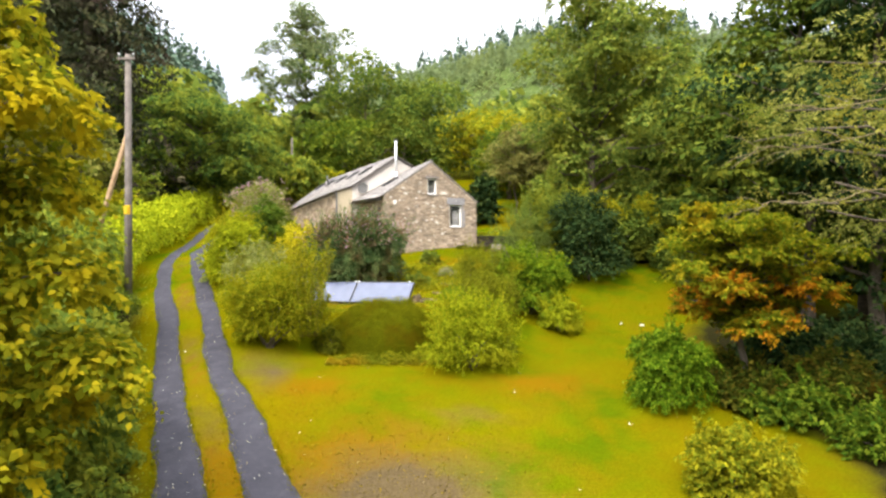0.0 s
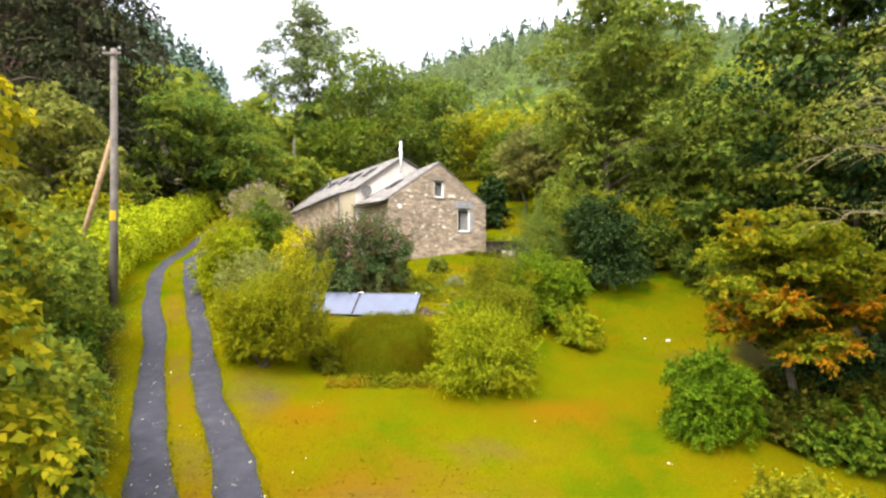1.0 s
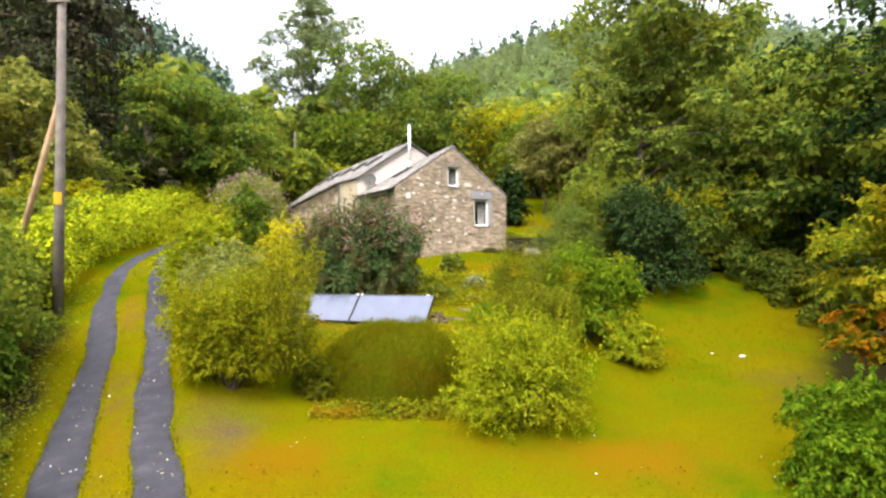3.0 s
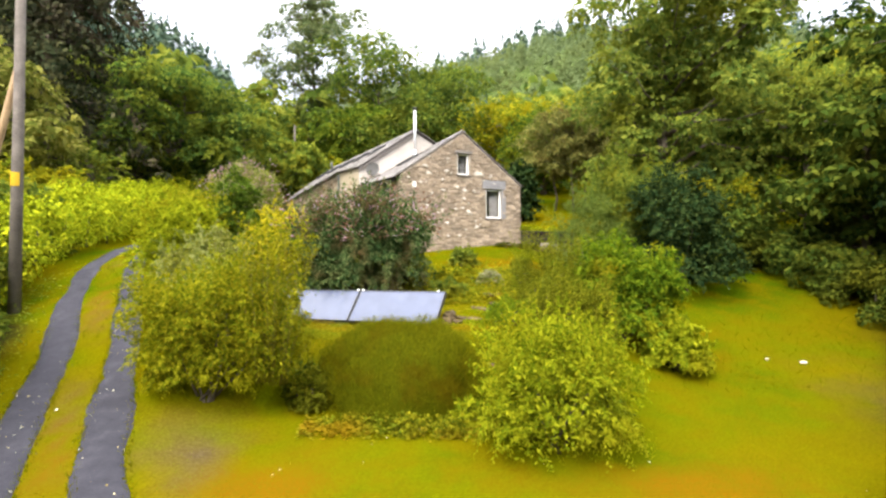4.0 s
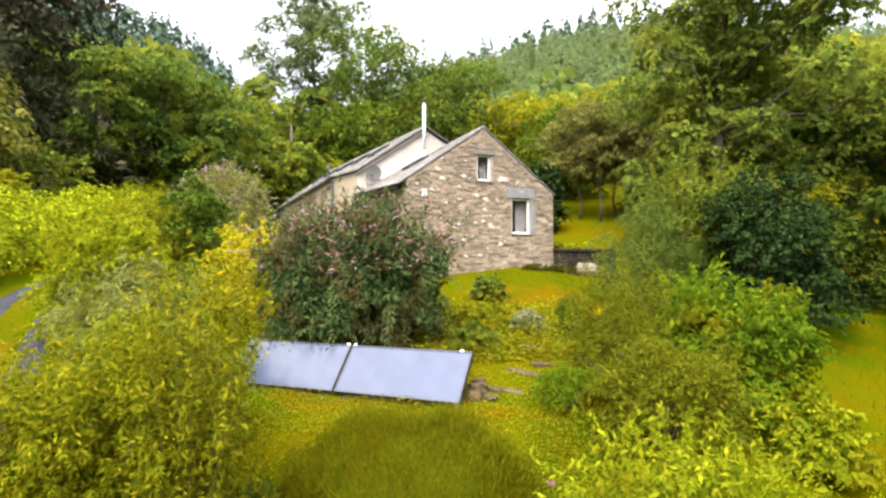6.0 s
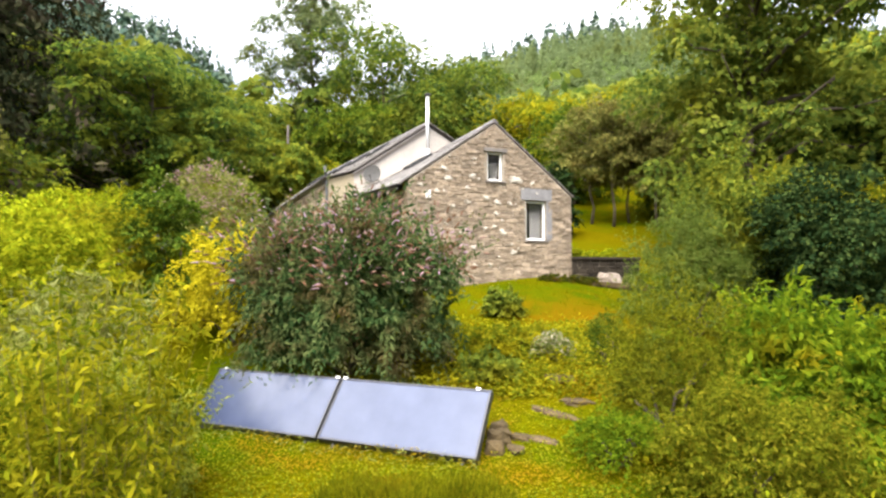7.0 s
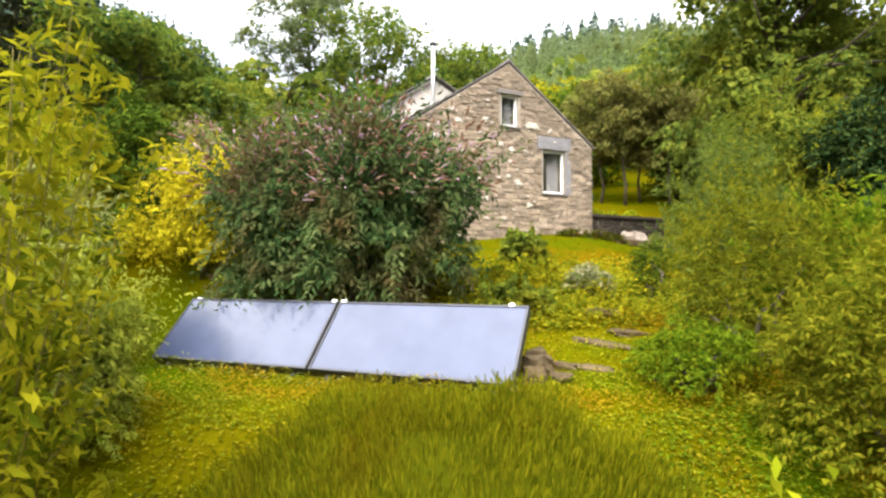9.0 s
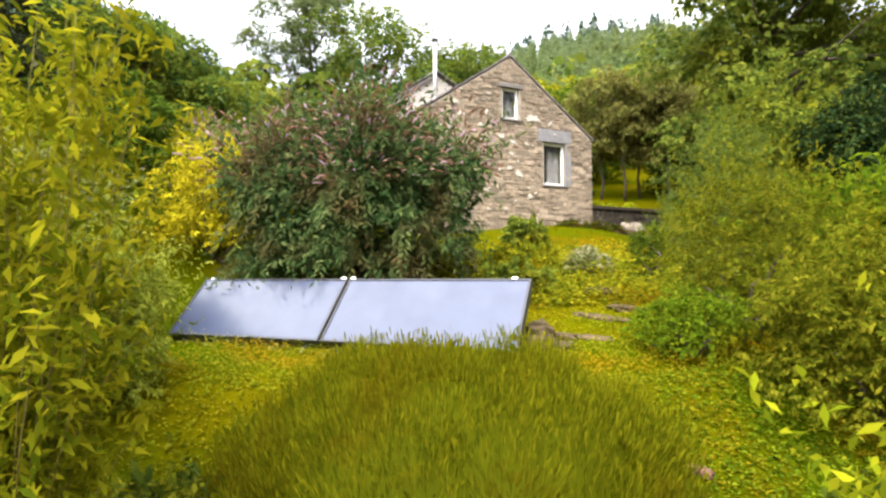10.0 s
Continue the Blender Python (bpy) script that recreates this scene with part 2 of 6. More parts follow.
stone_white = grainy("limewashed_stone", [(0.35, (0.36, 0.31, 0.26)), (0.65, (0.62, 0.57, 0.50))], 5.0, 0.9, 0.5, 30.0, 0.02)
mortar = grainy("lime_mortar", [(0.3, (0.21, 0.175, 0.14)), (0.7, (0.36, 0.31, 0.25))], 4.0, 0.95, 0.6, 45.0, 0.01)
slate_mat = grainy("roof_slate", [(0.3, (0.105, 0.092, 0.088)), (0.7, (0.19, 0.17, 0.16))], 1.6, 0.6, 0.3, 25.0, 0.01, per_island=True)
cement = grainy("grey_cement", [(0.3, (0.155, 0.148, 0.155)), (0.7, (0.23, 0.22, 0.225))], 3.0, 0.9, 0.4, 40.0, 0.01)
render_white = grainy("white_render", [(0.3, (0.40, 0.36, 0.33)), (0.7, (0.50, 0.455, 0.42))], 1.4, 0.9, 0.3, 35.0, 0.006)
render_cream = grainy("cream_render", [(0.3, (0.30, 0.25, 0.17)), (0.7, (0.38, 0.32, 0.23))], 1.4, 0.9, 0.3, 35.0, 0.006)
white_paint = grainy("white_paint", [(0.3, (0.76, 0.76, 0.76)), (0.7, (0.84, 0.84, 0.84))], 3.0, 0.45, 0.1, 60.0, 0.002)
gravel = grainy("track_gravel", [(0.3, (0.025, 0.024, 0.031)), (0.55, (0.035, 0.034, 0.043)), (0.8, (0.056, 0.053, 0.064))], 3.0, 0.95, 0.7, 60.0, 0.015)
slab_stone = grainy("garden_slab", [(0.3, (0.050, 0.036, 0.018)), (0.7, (0.125, 0.090, 0.046))], 3.0, 0.9, 0.6, 30.0, 0.02, per_object=0.25)
# low wall's stone, much darker than the cottage's
wall_dark = grainy("dark_wall_stone", [(0.3, (0.020, 0.016, 0.012)), (0.7, (0.048, 0.038, 0.029))], 3.0, 0.9, 0.6, 30.0, 0.02, per_island=True)
boulder_stone = grainy("pale_boulder", [(0.35, (0.13, 0.10, 0.08)), (0.65, (0.30, 0.25, 0.21))], 6.0, 0.9, 0.6, 26.0, 0.03)
pink_stone = grainy("pinkish_stone", [(0.3, (0.11, 0.055, 0.040)), (0.7, (0.19, 0.10, 0.075))], 4.0, 0.9, 0.5, 30.0, 0.02)
black_plastic = grainy("black_plastic", [(0.3, (0.018, 0.018, 0.02)), (0.7, (0.034, 0.034, 0.036))], 6.0, 0.45, 0.1, 60.0, 0.002)
dish_grey = grainy("grey_dish_paint", [(0.3, (0.060, 0.057, 0.055)), (0.7, (0.082, 0.079, 0.077))], 6.0, 0.8, 0.1, 60.0, 0.002)
label_yellow = grainy("yellow_plate", [(0.3, (0.72, 0.46, 0.01)), (0.7, (0.82, 0.56, 0.02))], 6.0, 0.5, 0.05, 60.0, 0.002)
curtain_mat = grainy("white_net_curtain", [(0.3, (0.20, 0.195, 0.20)), (0.7, (0.30, 0.295, 0.295))], 6.0, 0.9, 0.2, 60.0, 0.004)
porcelain = grainy("brown_insulator", [(0.3, (0.16, 0.15, 0.15)), (0.7, (0.30, 0.29, 0.28))], 6.0, 0.25, 0.0)
steel, _, _, sb = material("polished_flue_steel")
sb.inputs["Metallic"].default_value, sb.inputs["Roughness"].default_value = 1.0, 0.55
sb.inputs["Base Color"].default_value = (0.72, 0.72, 0.74, 1)
alu, _, _, ab = material("collector_frame_metal")
ab.inputs["Metallic"].default_value, ab.inputs["Roughness"].default_value = 0.4, 0.5
ab.inputs["Base Color"].default_value = (0.045, 0.045, 0.052, 1)
glass, _, _, gb = material("window_glass")
gb.inputs["Transmission Weight"].default_value, gb.inputs["Roughness"].default_value, gb.inputs["IOR"].default_value = 1.0, 0.02, 1.5
roof_glass, _, _, rb_ = material("dark_rooflight_glass")
rb_.inputs["Base Color"].default_value, rb_.inputs["Roughness"].default_value = (0.025, 0.027, 0.032, 1), 0.25
absorber, pn, pl, pb = material("collector_glass_on_absorber")
pt = noise_node(pn, pl, 2.0, 4.0)
pr_ = ramp_node(pn, [(0.3, (0.030, 0.039, 0.082)), (0.7, (0.046, 0.058, 0.110))])
pl.new(pt.outputs["Fac"], pr_.inputs[0])
pl.new(pr_.outputs[0], pb.inputs["Base Color"])
pb.inputs["Roughness"].default_value, pb.inputs["IOR"].default_value = 0.22, 1.55
pb.inputs["Specular IOR Level"].default_value = 0.5
pb.inputs["Coat Weight"].default_value, pb.inputs["Coat Roughness"].default_value, pb.inputs["Coat IOR"].default_value = 0.45, 0.10, 1.58

# ground: mown moss-rich lawn, bare soil and leaf mould by two masks of the mesh; both also carry painted shade
lawn_mat, n, l, b = material("lawn_and_soil")
t1, t2, t3 = noise_node(n, l, 0.22, 5.0), noise_node(n, l, 1.3, 5.0), noise_node(n, l, 24.0, 4.0)
r1 = ramp_node(n, [(0.38, (0.038, 0.062, 0.0008)), (0.5, (0.072, 0.076, 0.0008)), (0.62, (0.096, 0.077, 0.0008))])
l.new(t1.outputs["Fac"], r1.inputs[0])
r2 = ramp_node(n, [(0.42, (0.0, 0.0, 0.0)), (0.68, (1.0, 1.0, 1.0))])
l.new(t2.outputs["Fac"], r2.inputs[0])
c = mix_color(n, l, r1.outputs[0], (0.084, 0.070, 0.0008), r2.outputs[0])
r3 = ramp_node(n, [(0.3, (0.78, 0.78, 0.78)), (0.7, (1.16, 1.16, 1.16))])
l.new(t3.outputs["Fac"], r3.inputs[0])
c = mix_color(n, l, c, r3.outputs[0], 1.0, "MULTIPLY")
# the leaf mould tone is near black: tree shade is put into it
for mask, tone_a, tone_b in (("dry", (0.118, 0.058, 0.0015), (0.094, 0.062, 0.0015)), ("soil_shade", (0.048, 0.034, 0.015), (0.078, 0.057, 0.029)), ("mould_shade", (0.009, 0.009, 0.003), (0.024, 0.021, 0.007)), ("heath", (0.050, 0.074, 0.020), (0.060, 0.084, 0.024))):
    at = n.new("ShaderNodeAttribute")
    at.attribute_name = mask
    tone = ramp_node(n, [(0.35, tone_a), (0.65, tone_b)])
    l.new(t3.outputs["Fac"], tone.inputs[0])
    ragged = n.new("ShaderNodeMath")
    ragged.operation = "MULTIPLY_ADD"
    l.new(t2.outputs["Fac"], ragged.inputs[0])
    ragged.inputs[1].default_value = 1.4
    ragged.inputs[2].default_value = -0.7
    sum_ = n.new("ShaderNodeMath")
    sum_.operation, sum_.use_clamp = "ADD", True
    l.new(at.outputs["Fac"], sum_.inputs[0])
    l.new(ragged.outputs[0], sum_.inputs[1])
    both = n.new("ShaderNodeMath")
    both.operation, both.use_clamp = "MULTIPLY", True
    l.new(sum_.outputs[0], both.inputs[0])
    l.new(at.outputs["Fac"], both.inputs[1])
    gain = n.new("ShaderNodeMath")
    gain.operation, gain.use_clamp = "MULTIPLY", True
    l.new(both.outputs[0], gain.inputs[0])
    gain.inputs[1].default_value = 1.6
    c = mix_color(n, l, c, tone.outputs[0], gain.outputs[0])
l.new(c, b.inputs["Base Color"])
b.inputs["Roughness"].default_value, b.inputs["Specular IOR Level"].default_value = 0.95, 0.0
bump(n, l, b, t3.outputs["Fac"], 0.7, 0.03)


# ---- mesh helpers ----
def quick_mesh(name, verts, faces, mat=None, smooth=False):
    """A mesh from arrays; faces all have the same number of corners."""
    verts, faces = np.asarray(verts, np.float32), np.asarray(faces, np.int32)
    me = bpy.data.meshes.new(name)
    k = faces.shape[1]
    me.vertices.add(len(verts))
    me.vertices.foreach_set("co", verts.ravel())
    me.loops.add(faces.size)
    me.loops.foreach_set("vertex_index", faces.ravel())
    me.polygons.add(len(faces))
    me.polygons.foreach_set("loop_start", np.arange(0, faces.size, k, dtype=np.int32))
    if smooth:
        me.polygons.foreach_set("use_smooth", np.ones(len(faces), bool))
    me.update(calc_edges=True)
    if mat:
        me.materials.append(mat)
    return me


def part(name, shape, mat, parent=None, label="", kind=""):
    """Link a bmesh or a mesh as one object, under a thing or a part."""
    if isinstance(shape, bmesh.types.BMesh):
        me = bpy.data.meshes.new(name)
        bmesh.ops.recalc_face_normals(shape, faces=shape.faces[:])
        shape.to_mesh(me)
        shape.free()
        shape = me
    if mat and not shape.materials:
        shape.materials.append(mat)
    ob = new(name, shape)
    if parent:
        ob.parent = parent
    return tagged(ob, label, kind=kind)


def thing(name, m, label, category, group="", kind=""):
    ob = new(name)
    ob.matrix_world = m
    ob.empty_display_size = 0.2
    return tagged(ob, label, category, group, kind)


def box(bm, x0, x1, y0, y1, z0, z1, bevel=0.0):
    g = bmesh.ops.create_cube(bm, size=1.0, matrix=Matrix.Translation(((x0 + x1) / 2, (y0 + y1) / 2, (z0 + z1) / 2)) @ Matrix.Diagonal((x1 - x0, y1 - y0, z1 - z0, 1)))
    if bevel:
        edges = list({e for v in g["verts"] for e in v.link_edges})
        bmesh.ops.bevel(bm, geom=edges, offset=bevel, segments=2, affect="EDGES", profile=0.7)
    return bm


def boxes(*rows, bevel=0.0):
    bm = bmesh.new()
    for r in rows:
        box(bm, *r, bevel)
    return bm


def prism(bm, poly, axis, a, b):
    """Extrude a polygon from a to b along 'x' or 'y'; the polygon is in the other axis and z."""
    put = (lambda u, z, w: (w, u, z)) if axis == "x" else (lambda u, z, w: (u, w, z))
    lo = [bm.verts.new(put(u, z, a)) for u, z in poly]
    hi = [bm.verts.new(put(u, z, b)) for u, z in poly]
    bm.faces.new(lo)
    bm.faces.new(hi[::-1])
    for k in range(len(poly)):
        j = (k + 1) % len(poly)
        bm.faces.new((lo[k], lo[j], hi[j], hi[k]))
    return bm


def tube(bm, pts, radii, sides=8):
    """A tapered tube through points."""
    rings = []
    pts = [Vector(p) for p in pts]
    for k, p in enumerate(pts):
        d = (pts[min(k + 1, len(pts) - 1)] - pts[max(k - 1, 0)]).normalized()
        a = d.cross(Vector((0.31, 0.95, 0.05))).normalized()
        c = d.cross(a)
        r = radii[k] if hasattr(radii, "__len__") else radii
        rings.append([bm.verts.new(p + r * (math.cos(s * math.tau / sides) * a + math.sin(s * math.tau / sides) * c)) for s in range(sides)])
    for r0, r1 in zip(rings, rings[1:]):
        for s in range(sides):
            f = bm.faces.new((r0[s], r0[(s + 1) % sides], r1[(s + 1) % sides], r1[s]))
            f.smooth = True
    bm.faces.new(rings[0][::-1])
    bm.faces.new(rings[-1])
    return bm


# ---- the lie of the land ----
YS = (-400, -40, 4, 9, 13, 15.7, 17, 18.4, 20, 22, 25, 28, 36, 45, 60)
LEFT = (-14, -8, -0.7, 0.3, 1.15, 1.75, 2.15, 2.75, 3.35, 4.05, 4.65, 5.0, 6.6, 8.6, 12.0)
MIDDLE = (-14, -8, -0.7, 0.2, 1.0, 1.35, 1.6, 2.65, 3.05, 3.6, 4.35, 4.9, 6.0, 8.2, 12.0)
RIGHT = (-14, -8, -0.8, 0.2, 0.95, 1.3, 1.5, 1.75, 2.1, 2.65, 3.6, 4.4, 6.0, 8.2, 12.0)


def step(a, b, x):
    t = np.clip((np.asarray(x, float) - a) / (b - a), 0, 1)
    return t * t * (3 - 2 * t)


def land(x, y):
    """The ground's height."""
    x, y = np.asarray(x, float), np.asarray(y, float)
    lo, mi, hi = (np.interp(y, YS, c) for c in (LEFT, MIDDLE, RIGHT))
    a, b = step(-6.5, -3.0, x), step(0.8, 4.5, x)
    z = (lo * (1 - a) + mi * a) * (1 - b) + hi * b
    # valley sides and the hill behind
    r = np.hypot(x, y)
    bearing = np.arctan2(x, np.maximum(y, 1e-3))
    rise = np.interp(bearing, (-1.5, -0.75, -0.46, -0.36, -0.28, -0.10, 0.14, 0.25, 0.36, 0.6, 1.5), (0.38, 0.35, 0.285, 0.215, 0.185, 0.255, 0.328, 0.334, 0.325, 0.26, 0.27))
    ahead = step(-30, 40, y)
    hill = rise * np.minimum(r, 230 + 40 * np.sin(bearing * 5)) * step(40, 190, r) * ahead
    z = np.where(y > 28, z * (1 - step(50, 120, r)) + (4.4 + 7 * step(30, 60, r)) * step(50, 120, r), z) + hill
    side = np.maximum(np.abs(x) - 15, 0)
    z = z + 0.16 * np.minimum(side, 60) * step(15, 30, np.abs(x)) * (1 - step(60, 140, r))
    # level bed under the collectors
    u, v = (x + 1.2) * 0.940 - (y - 18.98) * 0.341, (x + 1.2) * 0.341 + (y - 18.98) * 0.940
    w = step(-6.2, -5.0, u) * (1 - step(0.2, 1.2, u)) * step(-1.6, -0.7, v) * (1 - step(1.0, 2.4, v))
    z = z * (1 - w) + w * (2.78 + 0.10 * np.minimum(v, 0) + 0.22 * np.maximum(v - 0.2, 0))
    return z + 0.05 * np.sin(x * 0.9 + 1) * np.cos(y * 0.7) * (1 - step(60, 120, r))


STRIP_Y, STRIP_W = (6, 10, 14, 19, 30), (1.17, 1.07, 0.86, 0.66, 0.62)      # the strips narrow up the slope
RIGHT_STRIP = ((3.2, -3), (0.9, 2), (-1.4, 6.5), (-2.95, 9.6), (-4.45, 12.4), (-6.0, 15.0), (-7.55, 18.1), (-9.35, 21.4), (-11.3, 25.5), (-12.6, 31), (-13.6, 37))
LEFT_STRIP = ((1.6, -3.4), (-0.6, 1.4), (-2.9, 6.2), (-4.5, 9.6), (-6.05, 12.4), (-7.65, 15.5), (-8.95, 18.2), (-10.0, 19.9), (-11.5, 23.3), (-13.0, 28.4), (-14.2, 33), (-15, 37))


def soil_shade_mask(x, y):
    m = np.exp(-(((x + 0.8) / 1.9) ** 2 + ((y - 9.6) / 1.6) ** 2)) * 0.95
    m += np.exp(-(((x + 4.4) / 0.35) ** 2 + ((y - 14.6) / 1.2) ** 2)) * 0.35
    m += np.exp(-(((x - 0.6) / 1.1) ** 2 + ((y - 12.6) / 0.6) ** 2)) * 0.35
    # shadow under the willow by the track, painted as a brown patch
    m += np.exp(-(((x + 5.0) / 0.9) ** 2 + ((y - 15.2) / 1.0) ** 2)) * 0.5
    m += np.exp(-(((x - 7.2) / 1.0) ** 2 + ((y - 16.8) / 2.2) ** 2)) * 0.5
    between = [np.interp(y, [q[1] for q in s], [q[0] for q in s]) for s in (LEFT_STRIP, RIGHT_STRIP)]
    m += 0.45 * step(0.2, 0.6, x - between[0]) * step(0.2, 0.6, between[1] - x) * (0.6 + 0.4 * np.sin(y * 1.7))
    return np.clip(m, 0, 1)


def dry_mask(x, y):
    """Where the moss has dried to orange."""
    m = np.zeros(np.shape(x))
    for cx, cy, rx, ry, k in ((-1.6, 10.6, 2.6, 2.0, 0.9), (2.8, 14.2, 1.5, 1.1, 0.7), (-3.4, 14.2, 1.3, 1.2, 0.8), (0.6, 14.6, 2.2, 0.6, 0.35), (5.6, 10.8, 1.2, 1.4, 0.6), (-0.4, 7.2, 2.5, 1.2, 0.7), (4.2, 20.5, 1.5, 1.3, 0.4), (1.2, 24.3, 3.0, 1.5, 0.72)):
        m += k * np.exp(-(((x - cx) / rx) ** 2 + ((y - cy) / ry) ** 2))
    between = [np.interp(y, [q[1] for q in s], [q[0] for q in s]) for s in (LEFT_STRIP, RIGHT_STRIP)]
    m += 0.75 * step(0.2, 0.6, x - between[0]) * step(0.2, 0.6, between[1] - x) * (0.6 + 0.4 * np.sin(y * 1.3 + 1))
    return np.clip(m, 0, 1)


def mould_shade_mask(x, y):
    # leaf mould, with the shade under trees and hedge painted in
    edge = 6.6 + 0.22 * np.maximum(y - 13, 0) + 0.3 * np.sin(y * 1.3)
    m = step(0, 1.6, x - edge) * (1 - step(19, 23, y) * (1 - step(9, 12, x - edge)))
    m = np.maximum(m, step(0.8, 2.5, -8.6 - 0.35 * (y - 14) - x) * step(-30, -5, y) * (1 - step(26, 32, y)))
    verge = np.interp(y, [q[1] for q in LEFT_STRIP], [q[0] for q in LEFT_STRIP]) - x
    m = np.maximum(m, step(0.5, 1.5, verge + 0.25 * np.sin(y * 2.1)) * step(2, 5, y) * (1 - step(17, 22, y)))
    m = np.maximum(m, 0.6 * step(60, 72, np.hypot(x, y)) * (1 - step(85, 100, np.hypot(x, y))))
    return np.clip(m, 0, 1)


def lines(*spans):
    """Grid lines: (start, end, spacing) spans."""
    out = [np.arange(a, b - 1e-6, s) for a, b, s in spans]
    return np.concatenate(out + [[spans[-1][1]]])


gx = lines((-600, -120, 30), (-120, -24, 4), (-24, -14, 0.8), (-14, 14, 0.35), (14, 24, 0.8), (24, 120, 4), (120, 600, 30))
gy = lines((-400, -40, 30), (-40, -4, 3), (-4, 32, 0.35), (32, 48, 1), (48, 130, 4), (130, 260, 8), (260, 700, 40))
GX, GY = np.meshgrid(gx, gy)
GZ = land(GX, GY)
nx, ny = len(gx), len(gy)
idx = np.arange(nx * ny).reshape(ny, nx)
quads = np.stack([idx[:-1, :-1], idx[:-1, 1:], idx[1:, 1:], idx[1:, :-1]], -1).reshape(-1, 4)
me = quick_mesh("ground", np.stack([GX, GY, GZ], -1).reshape(-1, 3), quads, lawn_mat, True)
for mask_name, mask in (("dry", dry_mask(GX, GY)), ("soil_shade", soil_shade_mask(GX, GY)), ("mould_shade", mould_shade_mask(GX, GY)), ("heath", step(80, 100, np.hypot(GX, GY)) * step(20, 40, GY))):
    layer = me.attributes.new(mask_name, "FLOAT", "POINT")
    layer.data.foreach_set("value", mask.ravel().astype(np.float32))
ground = tagged(new("ground", me), "mossy yellow-green lawn sloping up to wooded hillsides", "ground", kind="structure")


def ribbon(name, pts, width, seed, label):
    """A gravel wheel strip that follows the ground, with ragged edges and a slight crown."""
    rng = np.random.default_rng(seed)
    pts = np.array(pts, float)
    d = np.r_[0, np.cumsum(np.hypot(*np.diff(pts, axis=0).T))]
    s = np.arange(0, d[-1], 0.2)
    x, y = np.interp(s, d, pts[:, 0]), np.interp(s, d, pts[:, 1])
    k = np.hanning(15) / np.hanning(15).sum()
    x, y = (np.convolve(np.pad(v, 7, "reflect", reflect_type="odd"), k, "valid") for v in (x, y))
    tx, ty = np.gradient(x), np.gradient(y)
    ln = np.hypot(tx, ty)
    nxv, nyv = ty / ln, -tx / ln
    rows = 9
    V = np.zeros((len(s), rows, 3))
    wob = [np.convolve(rng.normal(0, 0.07, len(s) + 4), np.ones(5) / 5, "valid") for _ in range(2)]
    for j, u in enumerate(np.linspace(-1, 1, rows)):
        w = width * np.interp(y, STRIP_Y, STRIP_W) / 2 + (wob[0] if u < 0 else wob[1])
        V[:, j, 0], V[:, j, 1] = x + nxv * u * w, y + nyv * u * w
        V[:, j, 2] = land(V[:, j, 0], V[:, j, 1]) + 0.035 * (1 - abs(u) ** 3) - 0.012 * (abs(u) > 0.99) + rng.normal(0, 0.0012, len(s))
    i = np.arange(len(s) * rows).reshape(len(s), rows)
    f = np.stack([i[:-1, :-1], i[:-1, 1:], i[1:, 1:], i[1:, :-1]], -1).reshape(-1, 4)
    return tagged(new(name, quick_mesh(name, V.reshape(-1, 3), f, gravel, True)), label, "track", kind="structure")


ribbon("track", RIGHT_STRIP, 0.86, 3, "grey gravel wheel strip of the farm track")
ribbon("track", LEFT_STRIP, 0.86, 4, "grey gravel wheel strip of the farm track")


# ---- plants ----
def leaf_quads(p, out, size, aspect, rng, up=0.5, spread=0.9, fold=0.18):
    """Folded leaf blades at points p, faces turned outwards and up, tips outwards and down."""
    n = len(p)
    nrm = out + rng.normal(0, spread, (n, 3)) * 0.7
    nrm[:, 2] += up
    nrm /= np.linalg.norm(nrm, axis=1, keepdims=True) + 1e-9
    axis = out * 0.7 + rng.normal(0, 0.42, (n, 3)) + np.array((0, 0, -0.45))
    axis -= nrm * (axis * nrm).sum(1, keepdims=True)
    axis /= np.linalg.norm(axis, axis=1, keepdims=True) + 1e-9
    side = np.cross(nrm, axis)
    L = (size * (0.6 + 0.8 * rng.random(n)))[:, None]
    W = L * aspect
    V = np.stack([p - axis * L * 0.5, p + side * W * 0.5 + nrm * W * fold, p + axis * L * 0.5 - nrm * L * 0.12, p - side * W * 0.5 + nrm * W * fold], 1)
    return V.reshape(-1, 3)


def leaf_mesh(name, V, mat):
    return quick_mesh(name, V, np.arange(len(V)).reshape(-1, 4), mat)


def unit(rng, n, low=-1.0):
    z = rng.uniform(low, 1, n)
    a = rng.uniform(0, math.tau, n)
    r = np.sqrt(1 - z * z)
    return np.stack([r * np.cos(a), r * np.sin(a), z], 1)


def on_lobes(lobes, n, rng, depth=0.45, flat=0.85):
    """Points in the outer shells of the lobes (x, y, z, r), most of them where no other lobe covers them."""
    lobes = np.asarray(lobes, float)
    w = lobes[:, 3] ** 2
    m = int(n * 1.5)
    k = rng.choice(len(lobes), m, p=w / w.sum())
    d = unit(rng, m, -0.5)
    rr = lobes[k, 3] * (1 - depth * rng.random(m) ** 1.7 + rng.normal(0, 0.05, m))
    p = lobes[k, :3] + d * rr[:, None] * np.array((1, 1, flat))
    buried = np.zeros(m, bool)
    for j in range(len(lobes)):
        q = (p - lobes[j, :3]) / np.array((1, 1, flat))
        buried |= ((q * q).sum(1) < (0.62 * lobes[j, 3]) ** 2) & (k != j)
    keep = ~(buried & (rng.random(m) < 0.8))
    p, d = p[keep][:n], d[keep][:n]
    return p, d


